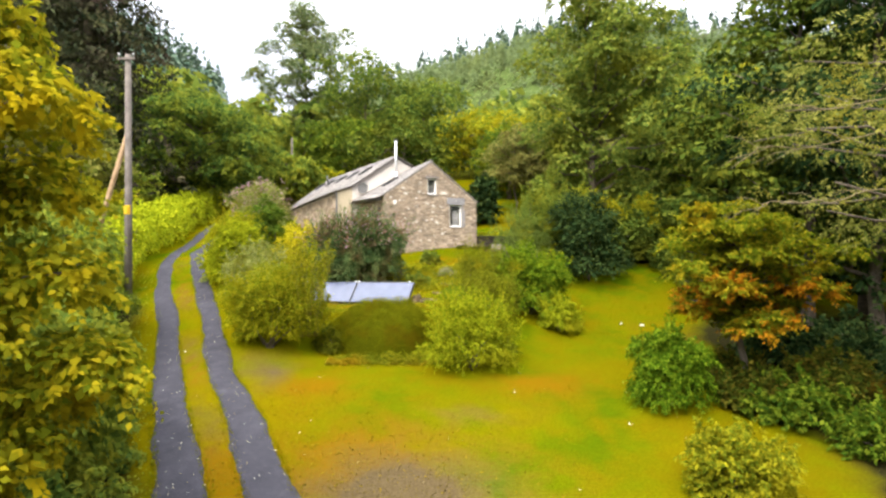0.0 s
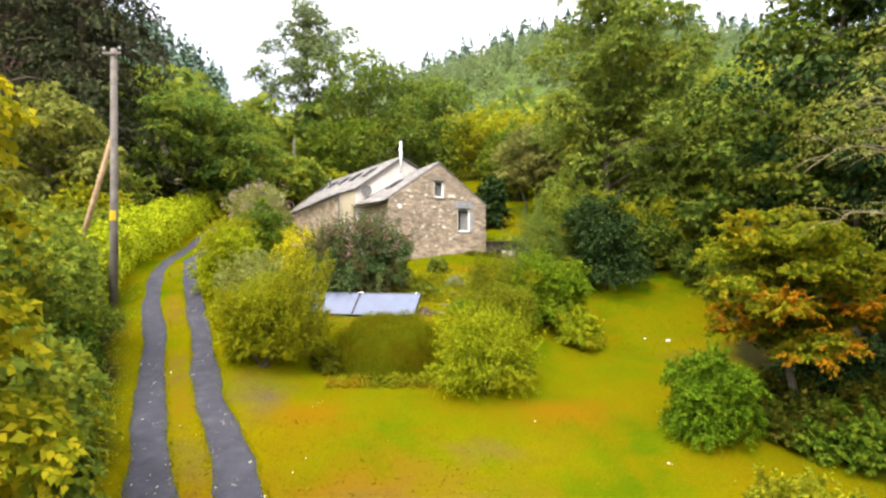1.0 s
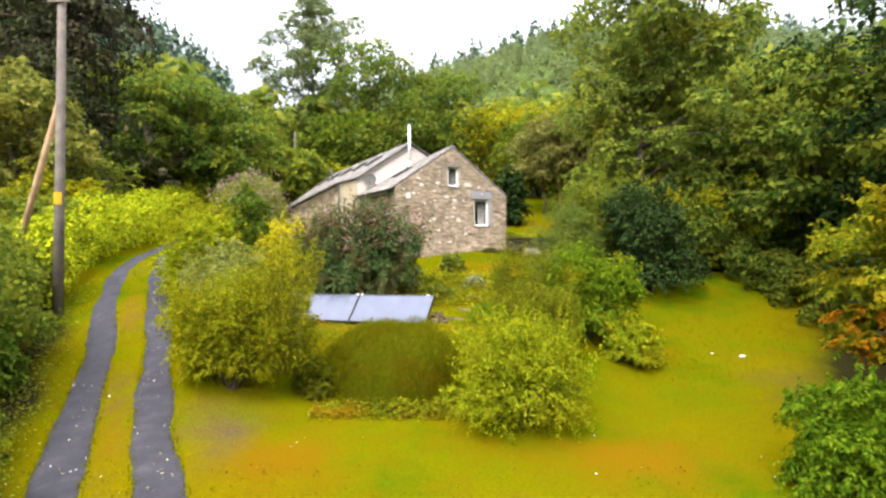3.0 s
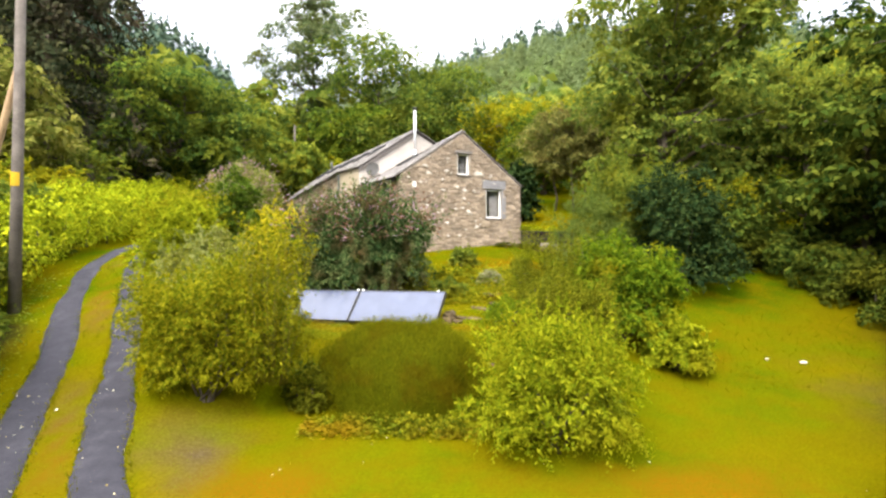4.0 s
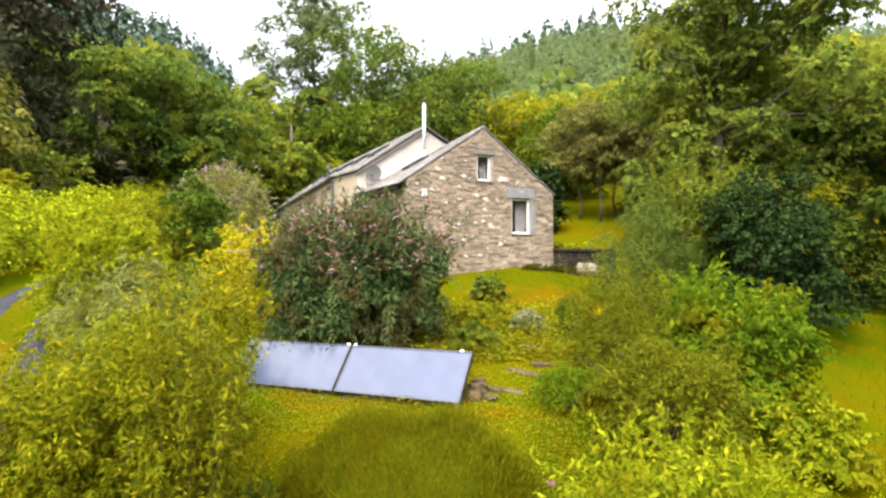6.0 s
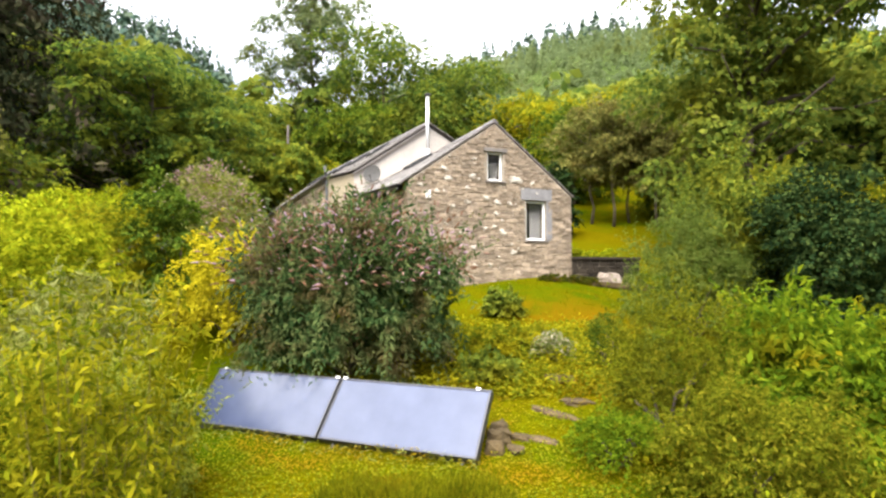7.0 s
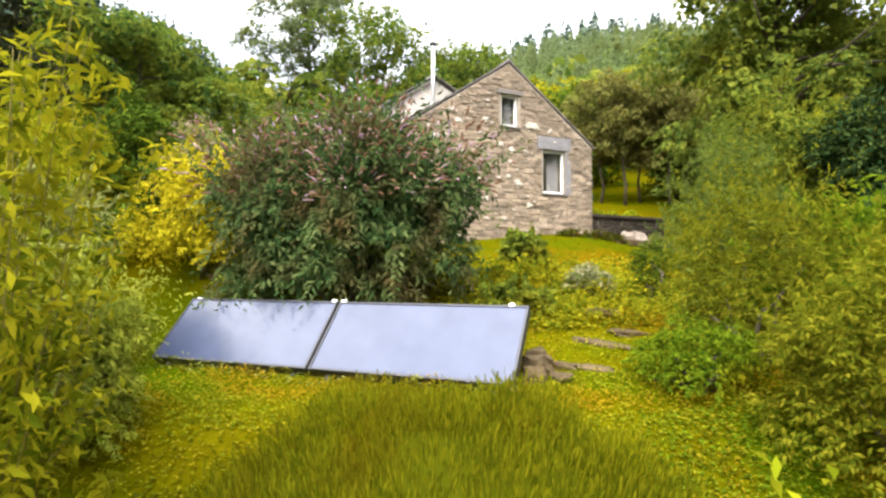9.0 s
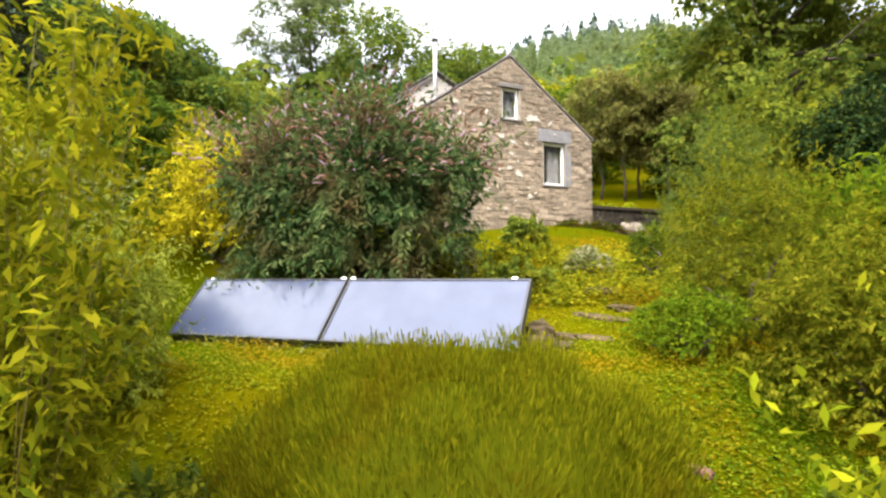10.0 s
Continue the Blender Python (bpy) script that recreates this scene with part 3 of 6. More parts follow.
def shoot_leaves(starts, dirs, length, per, size, aspect, rng, bend=0.25):
    """Leaves set along thin shoots; returns the leaves and the shoots' lines."""
    n = len(starts)
    t = np.linspace(0.15, 1, per)
    ln = length * (0.55 + 0.6 * rng.random(n))
    side = unit(rng, n)
    P = starts[:, None] + dirs[:, None] * (ln[:, None] * t)[..., None] + side[:, None] * (bend * ln[:, None] * t ** 2)[..., None]
    P = P.reshape(-1, 3)
    D = np.repeat(dirs, per, 0) * 0.3 + unit(rng, n * per)
    P = P + unit(rng, n * per) * size * 0.35
    return leaf_quads(P, D, size, aspect, rng, 0.3)


def spray_leaves(starts, dirs, length, per, size, aspect, rng, droop=0.35):
    """Arching sprays: leaves in two rows along each, the tips hanging."""
    n = len(starts)
    t = np.linspace(0.1, 1, per)[None, :, None]
    ln = (np.asarray(length) * (0.6 + 0.7 * rng.random(n)))[:, None, None]
    down = np.array((0, 0, -1.0))
    sag = (droop * rng.uniform(0.5, 1.5, n))[:, None, None]
    P = starts[:, None] + ln * (dirs[:, None] * t + down * sag * t ** 2)
    tan = dirs[:, None] + down * 2 * sag * t
    tan = tan / (np.linalg.norm(tan, axis=2, keepdims=True) + 1e-9)
    side = np.cross(tan, np.array((0, 0, 1.0)) + rng.normal(0, 0.35, (n, 1, 3)))
    side = side / (np.linalg.norm(side, axis=2, keepdims=True) + 1e-9)
    face = np.cross(side, tan)
    row = np.where(np.arange(per) % 2, 1.0, -1.0)[None, :, None]
    axis = tan * 0.6 + side * row * 0.75 + down * 0.22 + rng.normal(0, 0.2, (n, per, 3))
    axis = axis / np.linalg.norm(axis, axis=2, keepdims=True)
    face = face + rng.normal(0, 0.3, (n, per, 3))
    face = face - axis * (face * axis).sum(2, keepdims=True)
    face = face / (np.linalg.norm(face, axis=2, keepdims=True) + 1e-9)
    wide = np.cross(face, axis)
    L = size * (1.15 - 0.5 * t) * rng.uniform(0.75, 1.25, (n, per, 1))
    W = L * aspect * 0.5
    V = np.stack([P, P + axis * L * 0.45 + wide * W + face * W * 0.35, P + axis * L - face * L * 0.15, P + axis * L * 0.45 - wide * W + face * W * 0.35], 2)
    return V.reshape(-1, 3)


def shrub(name, label, x, y, rx, ry, h, mat, n, leaf, seed, aspect=0.5, lobes=26, shoots=0, shoot_len=0.5, lift=0.0, group="", lobe=0.42, category="shrub", skirt=True, shoot_per=14, up_bias=0.7, droop=0.4, spray=1.0):
    """A shrub: stems and a lumpy crown of leaves on arching sprays, some with long shoots."""
    rng = np.random.default_rng(seed)
    lobes, lobe = int(lobes * 1.7), lobe * 0.80
    z0 = float(land(x, y)) - 0.05
    rz = (h - lift) / 2
    c = np.array((0, 0, lift + rz))
    R = np.array((rx, ry, rz))
    d = unit(rng, lobes, -0.75)
    rl = lobe * min(rx, ry, rz * 1.15) * rng.uniform(0.5, 1.25, lobes)
    low = d[:, 2] < 0
    d[low, :2] *= (0.92 / np.maximum(np.hypot(d[low, 0], d[low, 1]), 0.3))[:, None]
    ctr = c + d * (R - rl[:, None] * 0.8) * rng.uniform(0.62, 1.2, (lobes, 1))
    ctr[:, 2] = np.maximum(ctr[:, 2], rl * 0.6)
    L = np.c_[ctr, rl]
    k = np.arange(10) * math.tau / 10 + rng.uniform(0, 0.5, 10)
    rb = 0.36 * min(rx, ry, h * 0.7) * rng.uniform(0.8, 1.2, 10)
    foot = np.c_[np.cos(k) * (rx * 0.93 - rb * 0.6), np.sin(k) * (ry * 0.93 - rb * 0.6), rb * rng.uniform(0.6, 1.5, 10), rb]
    m = 14
    inner = np.c_[rng.uniform(-0.55, 0.55, m) * rx, rng.uniform(-0.55, 0.55, m) * ry, lift + (h - lift) * rng.uniform(0.18, 0.62, m), rl.mean() * rng.uniform(0.9, 1.5, m)]
    if not skirt:
        foot = foot * np.array((0.62, 0.62, 1.0, 0.9)) + np.array((0, 0, lift, 0))
    L = np.r_[L, foot, inner, [[*c, min(rx, ry, rz) * 0.72]]]
    p, o = on_lobes(L, int(n * 0.42), rng)
    o = o * 0.6 + (p - c) / R * 0.5
    p[:, 2] = np.abs(p[:, 2] - 0.03) + 0.03
    V = leaf_quads(p, o, leaf, aspect, rng)
    q, o = on_lobes(L, int(n * 0.5 / 12), rng, 0.35)
    o = o * 0.7 + (q - c) / R * 0.5 + rng.normal(0, 0.25, q.shape) + np.array((0, 0, 0.35))
    o /= np.linalg.norm(o, axis=1, keepdims=True) + 1e-9
    reach = spray * np.maximum(leaf * 2.6, 0.55 * rl.mean())
    W = spray_leaves(q - o * reach * 0.35, o, reach, 12, leaf * 1.1, aspect, rng, droop)
    W[:, 2] = np.abs(W[:, 2] - 0.02) + 0.02
    V = np.r_[V, W]
    if shoots:
        k = rng.integers(0, lobes, shoots)
        ds = unit(rng, shoots, -0.1)
        ds[:, 2] += up_bias
        ds /= np.linalg.norm(ds, axis=1, keepdims=True)
        st = L[k, :3] + ds * L[k, 3:4] * 0.75
        V = np.r_[V, shoot_leaves(st, ds, shoot_len, shoot_per, leaf * 1.05, aspect, rng)]
    ob = thing(name, pose(x, y, z0), label, category, group)
    for j in range(6):
        bm = bmesh.new()
        e = L[rng.integers(0, lobes)]
        a = rng.uniform(0, math.tau)
        b0 = np.array((0.12 * math.cos(a), 0.12 * math.sin(a), 0))
        mid = (b0 + e[:3]) / 2 + np.array((*rng.normal(0, 0.08, 2), 0.05))
        tube(bm, [b0, mid, b0 * 0.25 + e[:3] * 0.75], [0.03, 0.02, 0.008], 5)
        part("stem", bm, bark, ob)
    part("foliage", leaf_mesh(name, V, mat), mat, ob)
    return ob, L


def tree(name, label, x, y, h, r, mat, n, leaf, seed, trunk=0.25, bare=0.3, limbs=12, aspect=0.6, category="tree", group="", flat=0.85, per=3, top=0.55, lobe=0.36, z=None, lean=(0, 0), open_=0.0, depth=0.5, shoots=0, side=0.0, droop=0.4, turned=None):
    """A tree: tapered trunk with limbs, and a crown of leaf lobes with gaps."""
    rng = np.random.default_rng(seed)
    z0 = float(land(x, y)) - 0.1 if z is None else z
    ob = thing(name, pose(x, y, z0), label, category, group)
    bm = bmesh.new()
    line = [np.array((lean[0] * t * h + rng.normal(0, 0.012 * h) * (t > 0), lean[1] * t * h + rng.normal(0, 0.012 * h) * (t > 0), t * h * 0.9)) for t in np.linspace(0, 1, 7)]
    tube(bm, line, [trunk * (1.25 if k == 0 else 1 - 0.13 * k) for k in range(7)], 9)
    L = []
    for j in range(limbs):
        t = bare + (0.95 - bare) * (j + 0.5) / limbs
        p0 = np.array([np.interp(t, np.linspace(0, 1, 7), [q[k] for q in line]) for k in range(3)])
        a = j * 2.4 + rng.uniform(-0.4, 0.4)
        s = (t - bare) / (1 - bare)
        width = r * (0.55 + 0.45 * math.sin(math.pi * min(1, s / (2 * (1 - top)) if s < 1 - top else 0.5 + (s - (1 - top)) / (2 * top)))) * rng.uniform(0.75, 1.1)
        if s > 0.85:
            width *= 0.55
        end = p0 + np.array((math.cos(a) * width, math.sin(a) * width, h * rng.uniform(0.03, 0.13)))
        end[0] += side * width
        bow = rng.normal(0, 0.07 * width, 3)
        m1, m2 = p0 * 0.65 + end * 0.35 + bow + np.array((0, 0, h * 0.02)), p0 * 0.3 + end * 0.7 - bow * 0.6
        tube(bm, [p0, m1, m2, end], [trunk * 0.42 * (1 - 0.6 * s), trunk * 0.30 * (1 - 0.6 * s), trunk * 0.18 * (1 - 0.6 * s), 0.015], 6)
        for q in range(per):
            u = (q + 1) / per
            c = p0 * (1 - u) + end * u + rng.normal(0, 0.10 * r, 3) * np.array((1, 1, 0.6))
            rl = r * lobe * rng.uniform(0.65, 1.2) * (0.75 + 0.25 * u)
            if rng.random() > open_:
                L.append((*c, rl))
    L.append((*(line[-1] + np.array((0, 0, h * 0.04))), r * lobe * 0.9))
    p, o = on_lobes(L, int(n * 0.48), rng, depth, flat)
    part("trunk", bm, bark, ob)
    V = leaf_quads(p, o, leaf, aspect, rng)
    q, o = on_lobes(L, int(n * 0.5 / 10), rng, 0.4, flat)
    o = o * np.array((1, 1, 0.55)) + rng.normal(0, 0.22, q.shape)
    o /= np.linalg.norm(o, axis=1, keepdims=True) + 1e-9
    reach = max(leaf * 2.8, 0.6 * r * lobe)
    V = np.r_[V, spray_leaves(q - o * reach * 0.4, o, reach, 10, leaf * 1.1, aspect, rng, droop)]
    if shoots:
        La = np.array(L)
        k = rng.integers(0, len(La), shoots)
        ds = unit(rng, shoots, -0.3)
        ds[:, 2] *= 0.5
        V = np.r_[V, shoot_leaves(La[k, :3] + ds * La[k, 3:4] * 0.6, ds, La[:, 3].mean() * 1.1, 12, leaf, aspect, rng)]
    part("crown", leaf_mesh(name, V, mat), mat, ob)
    if turned:
        low = sorted((q for q in L if math.hypot(q[0], q[1]) > 0.35 * r), key=lambda q: q[2])[:len(L) // 4]
        q, o = on_lobes(low, 420, rng, 0.3, flat)
        part("turned_leaves", leaf_mesh(name, spray_leaves(q - o * reach * 0.3, o, reach, 10, leaf * 1.1, aspect, rng, droop), turned), None, ob, "orange leaves on the low branches", "stuff")
    return ob


# ---- the cottage ----
HOUSE = pose(-0.52, 27.51, 4.95, 0, 0, 24.76)
HALF, EAVE, RIDGE, DEPTH = 2.47, 2.29, 4.17, 4.0
PITCH = (RIDGE - EAVE) / HALF
REAR_L, REAR_R, REAR_X, REAR_RIDGE, REAR_EAVE, REAR_END = -3.72, 3.2, -0.38, 5.02, 3.05, 14.8
W_LOW = (0.97, 1.62, 1.02, 2.11)     # x0, x1, z0, z1 of the lower gable window
W_HIGH = (-0.22, 0.25, 2.60, 3.39)
cottage = thing("cottage", HOUSE, "two-block stone cottage with slate roofs and a whitewashed rear gable", "house")


PITCH_LEFT = (RIDGE - EAVE - 0.01) / (HALF + 0.27)      # the left slope runs out shallower


def gable_top(x):
    return RIDGE + 0.006 + (PITCH_LEFT * x if x < 0 else -PITCH * x)


def gable_wall():
    """The front gable wall with its two window openings, in columns."""
    bm = bmesh.new()
    cuts = sorted({-HALF, W_HIGH[0], 0.0, W_HIGH[1], W_LOW[0], W_LOW[1], HALF})
    for a, b in zip(cuts, cuts[1:]):
        holes = [w for w in (W_LOW, W_HIGH) if w[0] <= a + 1e-6 and b <= w[1] + 1e-6]
        z = -0.9
        for w in holes:
            prism(bm, [(a, z), (b, z), (b, w[2]), (a, w[2])], "y", 0, 0.45)
            z = w[3]
        prism(bm, [(a, z), (b, z), (b, gable_top(b)), (a, gable_top(a))], "y", 0, 0.45)
    return bm


front_wall = part("gable_wall", gable_wall(), mortar, cottage, "rubble stone gable wall with scattered limewashed stones")


def courses(u0, u1, z0, z1, rng, hmin=0.04, hmax=0.10, lmin=0.11, lmax=0.38):
    """Rows of rubble: (u0, u1, z0, z1) of each stone."""
    z = z0
    while z < z1:
        h = rng.uniform(hmin, hmax)
        u = u0 - rng.uniform(0, 0.2)
        while u < u1:
            w = rng.uniform(lmin, lmax) * (0.75 + 2.2 * h)
            yield u, min(u + w, u1), z, z + h
            u += w
        z += h


def stone_shape(seed):
    """A rough block in a unit cube, front face at y = -1, with chipped corners."""
    rng = np.random.default_rng(seed)
    bm = bmesh.new()
    j = lambda k=0.12: rng.uniform(-k, k)
    back = [bm.verts.new((sx * 0.5, 0, sz * 0.5)) for sx, sz in ((-1, -1), (1, -1), (1, 1), (-1, 1))]
    mid = [bm.verts.new((sx * (0.49 + j(0.06)), -0.55 + j(0.15), sz * (0.48 + j(0.09)))) for sx, sz in ((-1, -1), (1, -1), (1, 1), (-1, 1))]
    top = [bm.verts.new((sx * (0.40 + j()), -1 + j(0.25), sz * (0.37 + j()))) for sx, sz in ((-1, -1), (1, -1), (1, 1), (-1, 1))]
    for lo, hi in ((back, mid), (mid, top)):
        for k in range(4):
            bm.faces.new((lo[k], lo[(k + 1) % 4], hi[(k + 1) % 4], hi[k]))
    bm.faces.new(top)
    bmesh.ops.recalc_face_normals(bm, faces=bm.faces[:])
    m = bpy.data.meshes.new("stone")
    bm.to_mesh(m)
    bm.free()
    return m


stone_kinds = [stone_shape(s) for s in range(14)]
for m in stone_kinds:
    m.materials.append(stone_mat)


def gable_stones():
    rng = np.random.default_rng(11)
    out = []
    for u0, u1, z0, z1 in courses(-HALF, HALF, -0.35, RIDGE, rng):
        lim = (RIDGE - z1) / PITCH if z1 > EAVE else HALF
        a, b = max(u0, -min(HALF, (RIDGE - z1) / PITCH_LEFT)), min(u1, lim)
        spans = [(a, b)]
        for w in (W_LOW, W_HIGH):
            if z1 > w[2] - 0.03 and z0 < w[3] + (0.33 if w is W_LOW else 0.08):
                e0, e1 = (w[0] - 0.05, w[1] + 0.05) if z0 < w[3] or w is W_HIGH else (0.80, 1.80)
                spans = [s for p, q in spans for s in ((p, min(q, e0)), (max(p, e1), q))]
        for p, q in spans:
            if q - p > 0.05:
                out.append((p, q, z0, z1))
    return out


stones = gable_stones()
pick = np.random.default_rng(5)
order = sorted(stones, key=lambda s: -(s[2] + 0.35 * s[0]))   # the bare upper and right-hand wall first
single, joined_stones = order[:296], order[296:]
for p, q, z0, z1 in single:
    ob = part("stone", stone_kinds[pick.integers(0, 14)], None, front_wall)
    uc = (p + q) / 2
    ob.location = (uc, 0.0, (z0 + z1) / 2 + 0.018 * math.sin(uc * 3.1 + z0 * 5))
    ob.rotation_euler = (0, radians(pick.normal(0, 2.2)), 0)
    ob.scale = ((q - p) - pick.uniform(0.0, 0.03), pick.uniform(0.008, 0.034), (z1 - z0) * pick.uniform(0.82, 1.08))


def lime_blotch(seed):
    """A blotch of old limewash, an uneven rounded plate in a unit square, front at y = -1."""
    r = np.random.default_rng(seed)
    bm = bmesh.new()
    n = 15
    rad = 0.22 + 0.40 * r.random(n) ** 1.3
    rings = [[bm.verts.new((k * rad[a] * math.cos(a * math.tau / n), y + r.uniform(-0.15, 0.15), k * rad[a] * math.sin(a * math.tau / n))) for a in range(n)] for k, y in ((1.0, 0.0), (0.92, -0.6), (0.55, -1.0))]
    for r0, r1 in zip(rings, rings[1:]):
        for a in range(n):
            bm.faces.new((r0[a], r0[(a + 1) % n], r1[(a + 1) % n], r1[a]))
    bm.faces.new(rings[-1])
    bmesh.ops.recalc_face_normals(bm, faces=bm.faces[:])
    m = bpy.data.meshes.new("lime_blotch")
    bm.to_mesh(m)
    bm.free()
    m.materials.append(stone_white)
    return m


blotches = [lime_blotch(s) for s in range(9)]
placed = [(0.61, 2.68, 0.24), (1.15, 2.6, 0.12), (0.85, 2.42, 0.08), (1.3, 2.33, 0.08), (-0.62, 3.16, 0.1), (-1.37, 3.18, 0.08), (-1.53, 2.86, 0.14), (-1.4, 2.6, 0.18), (-0.68, 2.7, 0.14), (-0.49, 2.62, 0.08), (-0.84, 2.36, 0.12), (-0.28, 2.13, 0.16), (0.06, 2.01, 0.16), (0.45, 2.01, 0.1), (-0.82, 1.99, 0.11), (-1.26, 1.87, 0.13), (0.03, 1.71, 0.12), (0.21, 1.54, 0.08), (-0.31, 1.31, 0.1), (-0.04, 1.35, 0.12), (0.23, 1.21, 0.18), (-0.84, 1.24, 0.14), (-0.66, 0.79, 0.16), (0.57, 0.68, 0.16), (-0.17, 0.33, 0.12), (-0.62, 0.31, 0.1), (-1.44, 1.41, 0.1), (-1.71, 2.23, 0.14), (-2.16, 2.38, 0.13), (1.28, 0.42, 0.06)]
while len(placed) < 46:
    x, z = pick.uniform(-2.3, 2.35), pick.uniform(0.1, 3.9)
    near = any(w[0] - 0.12 < x < w[1] + 0.12 and w[2] - 0.1 < z < w[3] + 0.4 for w in (W_LOW, W_HIGH))
    if z < gable_top(x) - 0.15 and not near and (x < 0.9 or pick.random() < 0.25):
        placed.append((x, z, pick.uniform(0.03, 0.08)))
for x, z, size in placed:
    ob = part("lime_blotch", blotches[pick.integers(0, 9)], None, front_wall)
    ob.location = (x, -0.014, z)
    ob.rotation_euler = (0, radians(pick.normal(0, 15)), 0)
    ob.scale = (size * pick.uniform(1.3, 2.0), 0.030, size)


def joined_wall_stones(rows, place, mat, seed):
    """The same rough blocks, joined into one mesh."""
    rng = np.random.default_rng(seed)
    V, F = [], []
    base = []
    for m in stone_kinds:
        base.append((np.array([v.co[:] for v in m.vertices]), [tuple(f.vertices) for f in m.polygons]))
    for p, q, z0, z1 in rows:
        vv, ff = base[rng.integers(0, len(base))]
        s = vv * np.array(((q - p) - 0.012, rng.uniform(0.008, 0.034), (z1 - z0) - 0.006)) + np.array(((p + q) / 2, 0, (z0 + z1) / 2))
        F += [tuple(k + len(V) for k in f) for f in ff]
        V += [place(*v) for v in s]
    m = bpy.data.meshes.new("stones")
    m.from_pydata(V, [], F)
    m.materials.append(mat)
    return m


part("stone_facing", joined_wall_stones(joined_stones, lambda u, w, z: (u, w, z), stone_join, 2), None, front_wall, kind="stuff")

# side walls of the front block; the left one has a small window
LW = (2.0, 2.8, 0.95, 1.85)        # y0, y1, z0, z1
bm = bmesh.new()
for y0, y1, z0, z1 in ((0.45, LW[0], -0.9, EAVE), (LW[1], DEPTH, -0.9, EAVE), (LW[0], LW[1], -0.9, LW[2]), (LW[0], LW[1], LW[3], EAVE)):
    box(bm, -HALF, -HALF + 0.45, y0, y1, z0, z1)
left_wall = part("side_wall", bm, mortar, cottage, "rubble stone side wall")
rows = []
for u0, u1, z0, z1 in courses(-DEPTH, 0.0, -0.3, EAVE - 0.05, np.random.default_rng(21)):
    for p, q in ((u0, u1),):
        p = max(p, -DEPTH)
        inside = z1 > LW[2] - 0.02 and z0 < LW[3] + 0.08
        for s0, s1 in (((p, min(q, -LW[1] - 0.03)), (max(p, -LW[0] + 0.03), q)) if inside else ((p, q),)):
            if s1 - s0 > 0.05:
                rows.append((s0, s1, z0, z1))
part("stone_facing", joined_wall_stones(rows, lambda u, w, z: (-HALF + w, -u, z), stone_join, 3), None, left_wall, kind="stuff")
part("side_wall", boxes((HALF - 0.45, HALF, 0.45, DEPTH, -0.9, EAVE)), mortar, cottage, "rubble stone side wall")


def roof_panel(corners):
    """A point on a roof slope whose corners are eave front, eave back, ridge front, ridge back: s up the slope, t along it, h off it."""
    e0, e1, r0, r1 = (Vector(c) for c in corners)

    def at(s, t, h=0.0):
        lo, hi = e0.lerp(e1, t), r0.lerp(r1, t)
        n = (hi - lo).cross(e1 - e0).normalized()
        return lo.lerp(hi, s) + n * (h if n.z > 0 else -h)
    return at


def slate_rows(at, rise, ln, seed, run=0.20, wide=0.28):
    """Lapped slates on a slope, in courses."""
    rng = np.random.default_rng(seed)
    V, F = [], []
    for k in range(int(rise / run)):
        y = -(wide / 2 if k % 2 else 0)
        while y < ln:
            w = wide * rng.uniform(0.86, 1.12)
            a, b = max(y, 0) + 0.004, min(y + w, ln) - 0.004
            y += w
            if b - a < 0.04:
                continue
            lo, hi = (k * run + rng.normal(0, 0.008)) / rise, min((k + 1.6) * run / rise, 1.0)
            h = 0.024 + rng.normal(0, 0.002)
            i = len(V)
            for q, hh in ((lo, h), (hi, 0.012)):
                for yy in (a, b):
                    V += [at(q, yy / ln, hh), at(q, yy / ln, hh - 0.012)]
            F += [(i, i + 2, i + 6, i + 4), (i, i + 1, i + 3, i + 2), (i, i + 4, i + 5, i + 1), (i + 2, i + 3, i + 7, i + 6)]
    m = bpy.data.meshes.new("slates")
    m.from_pydata(V, [], F)
    m.materials.append(slate_mat)
    return m


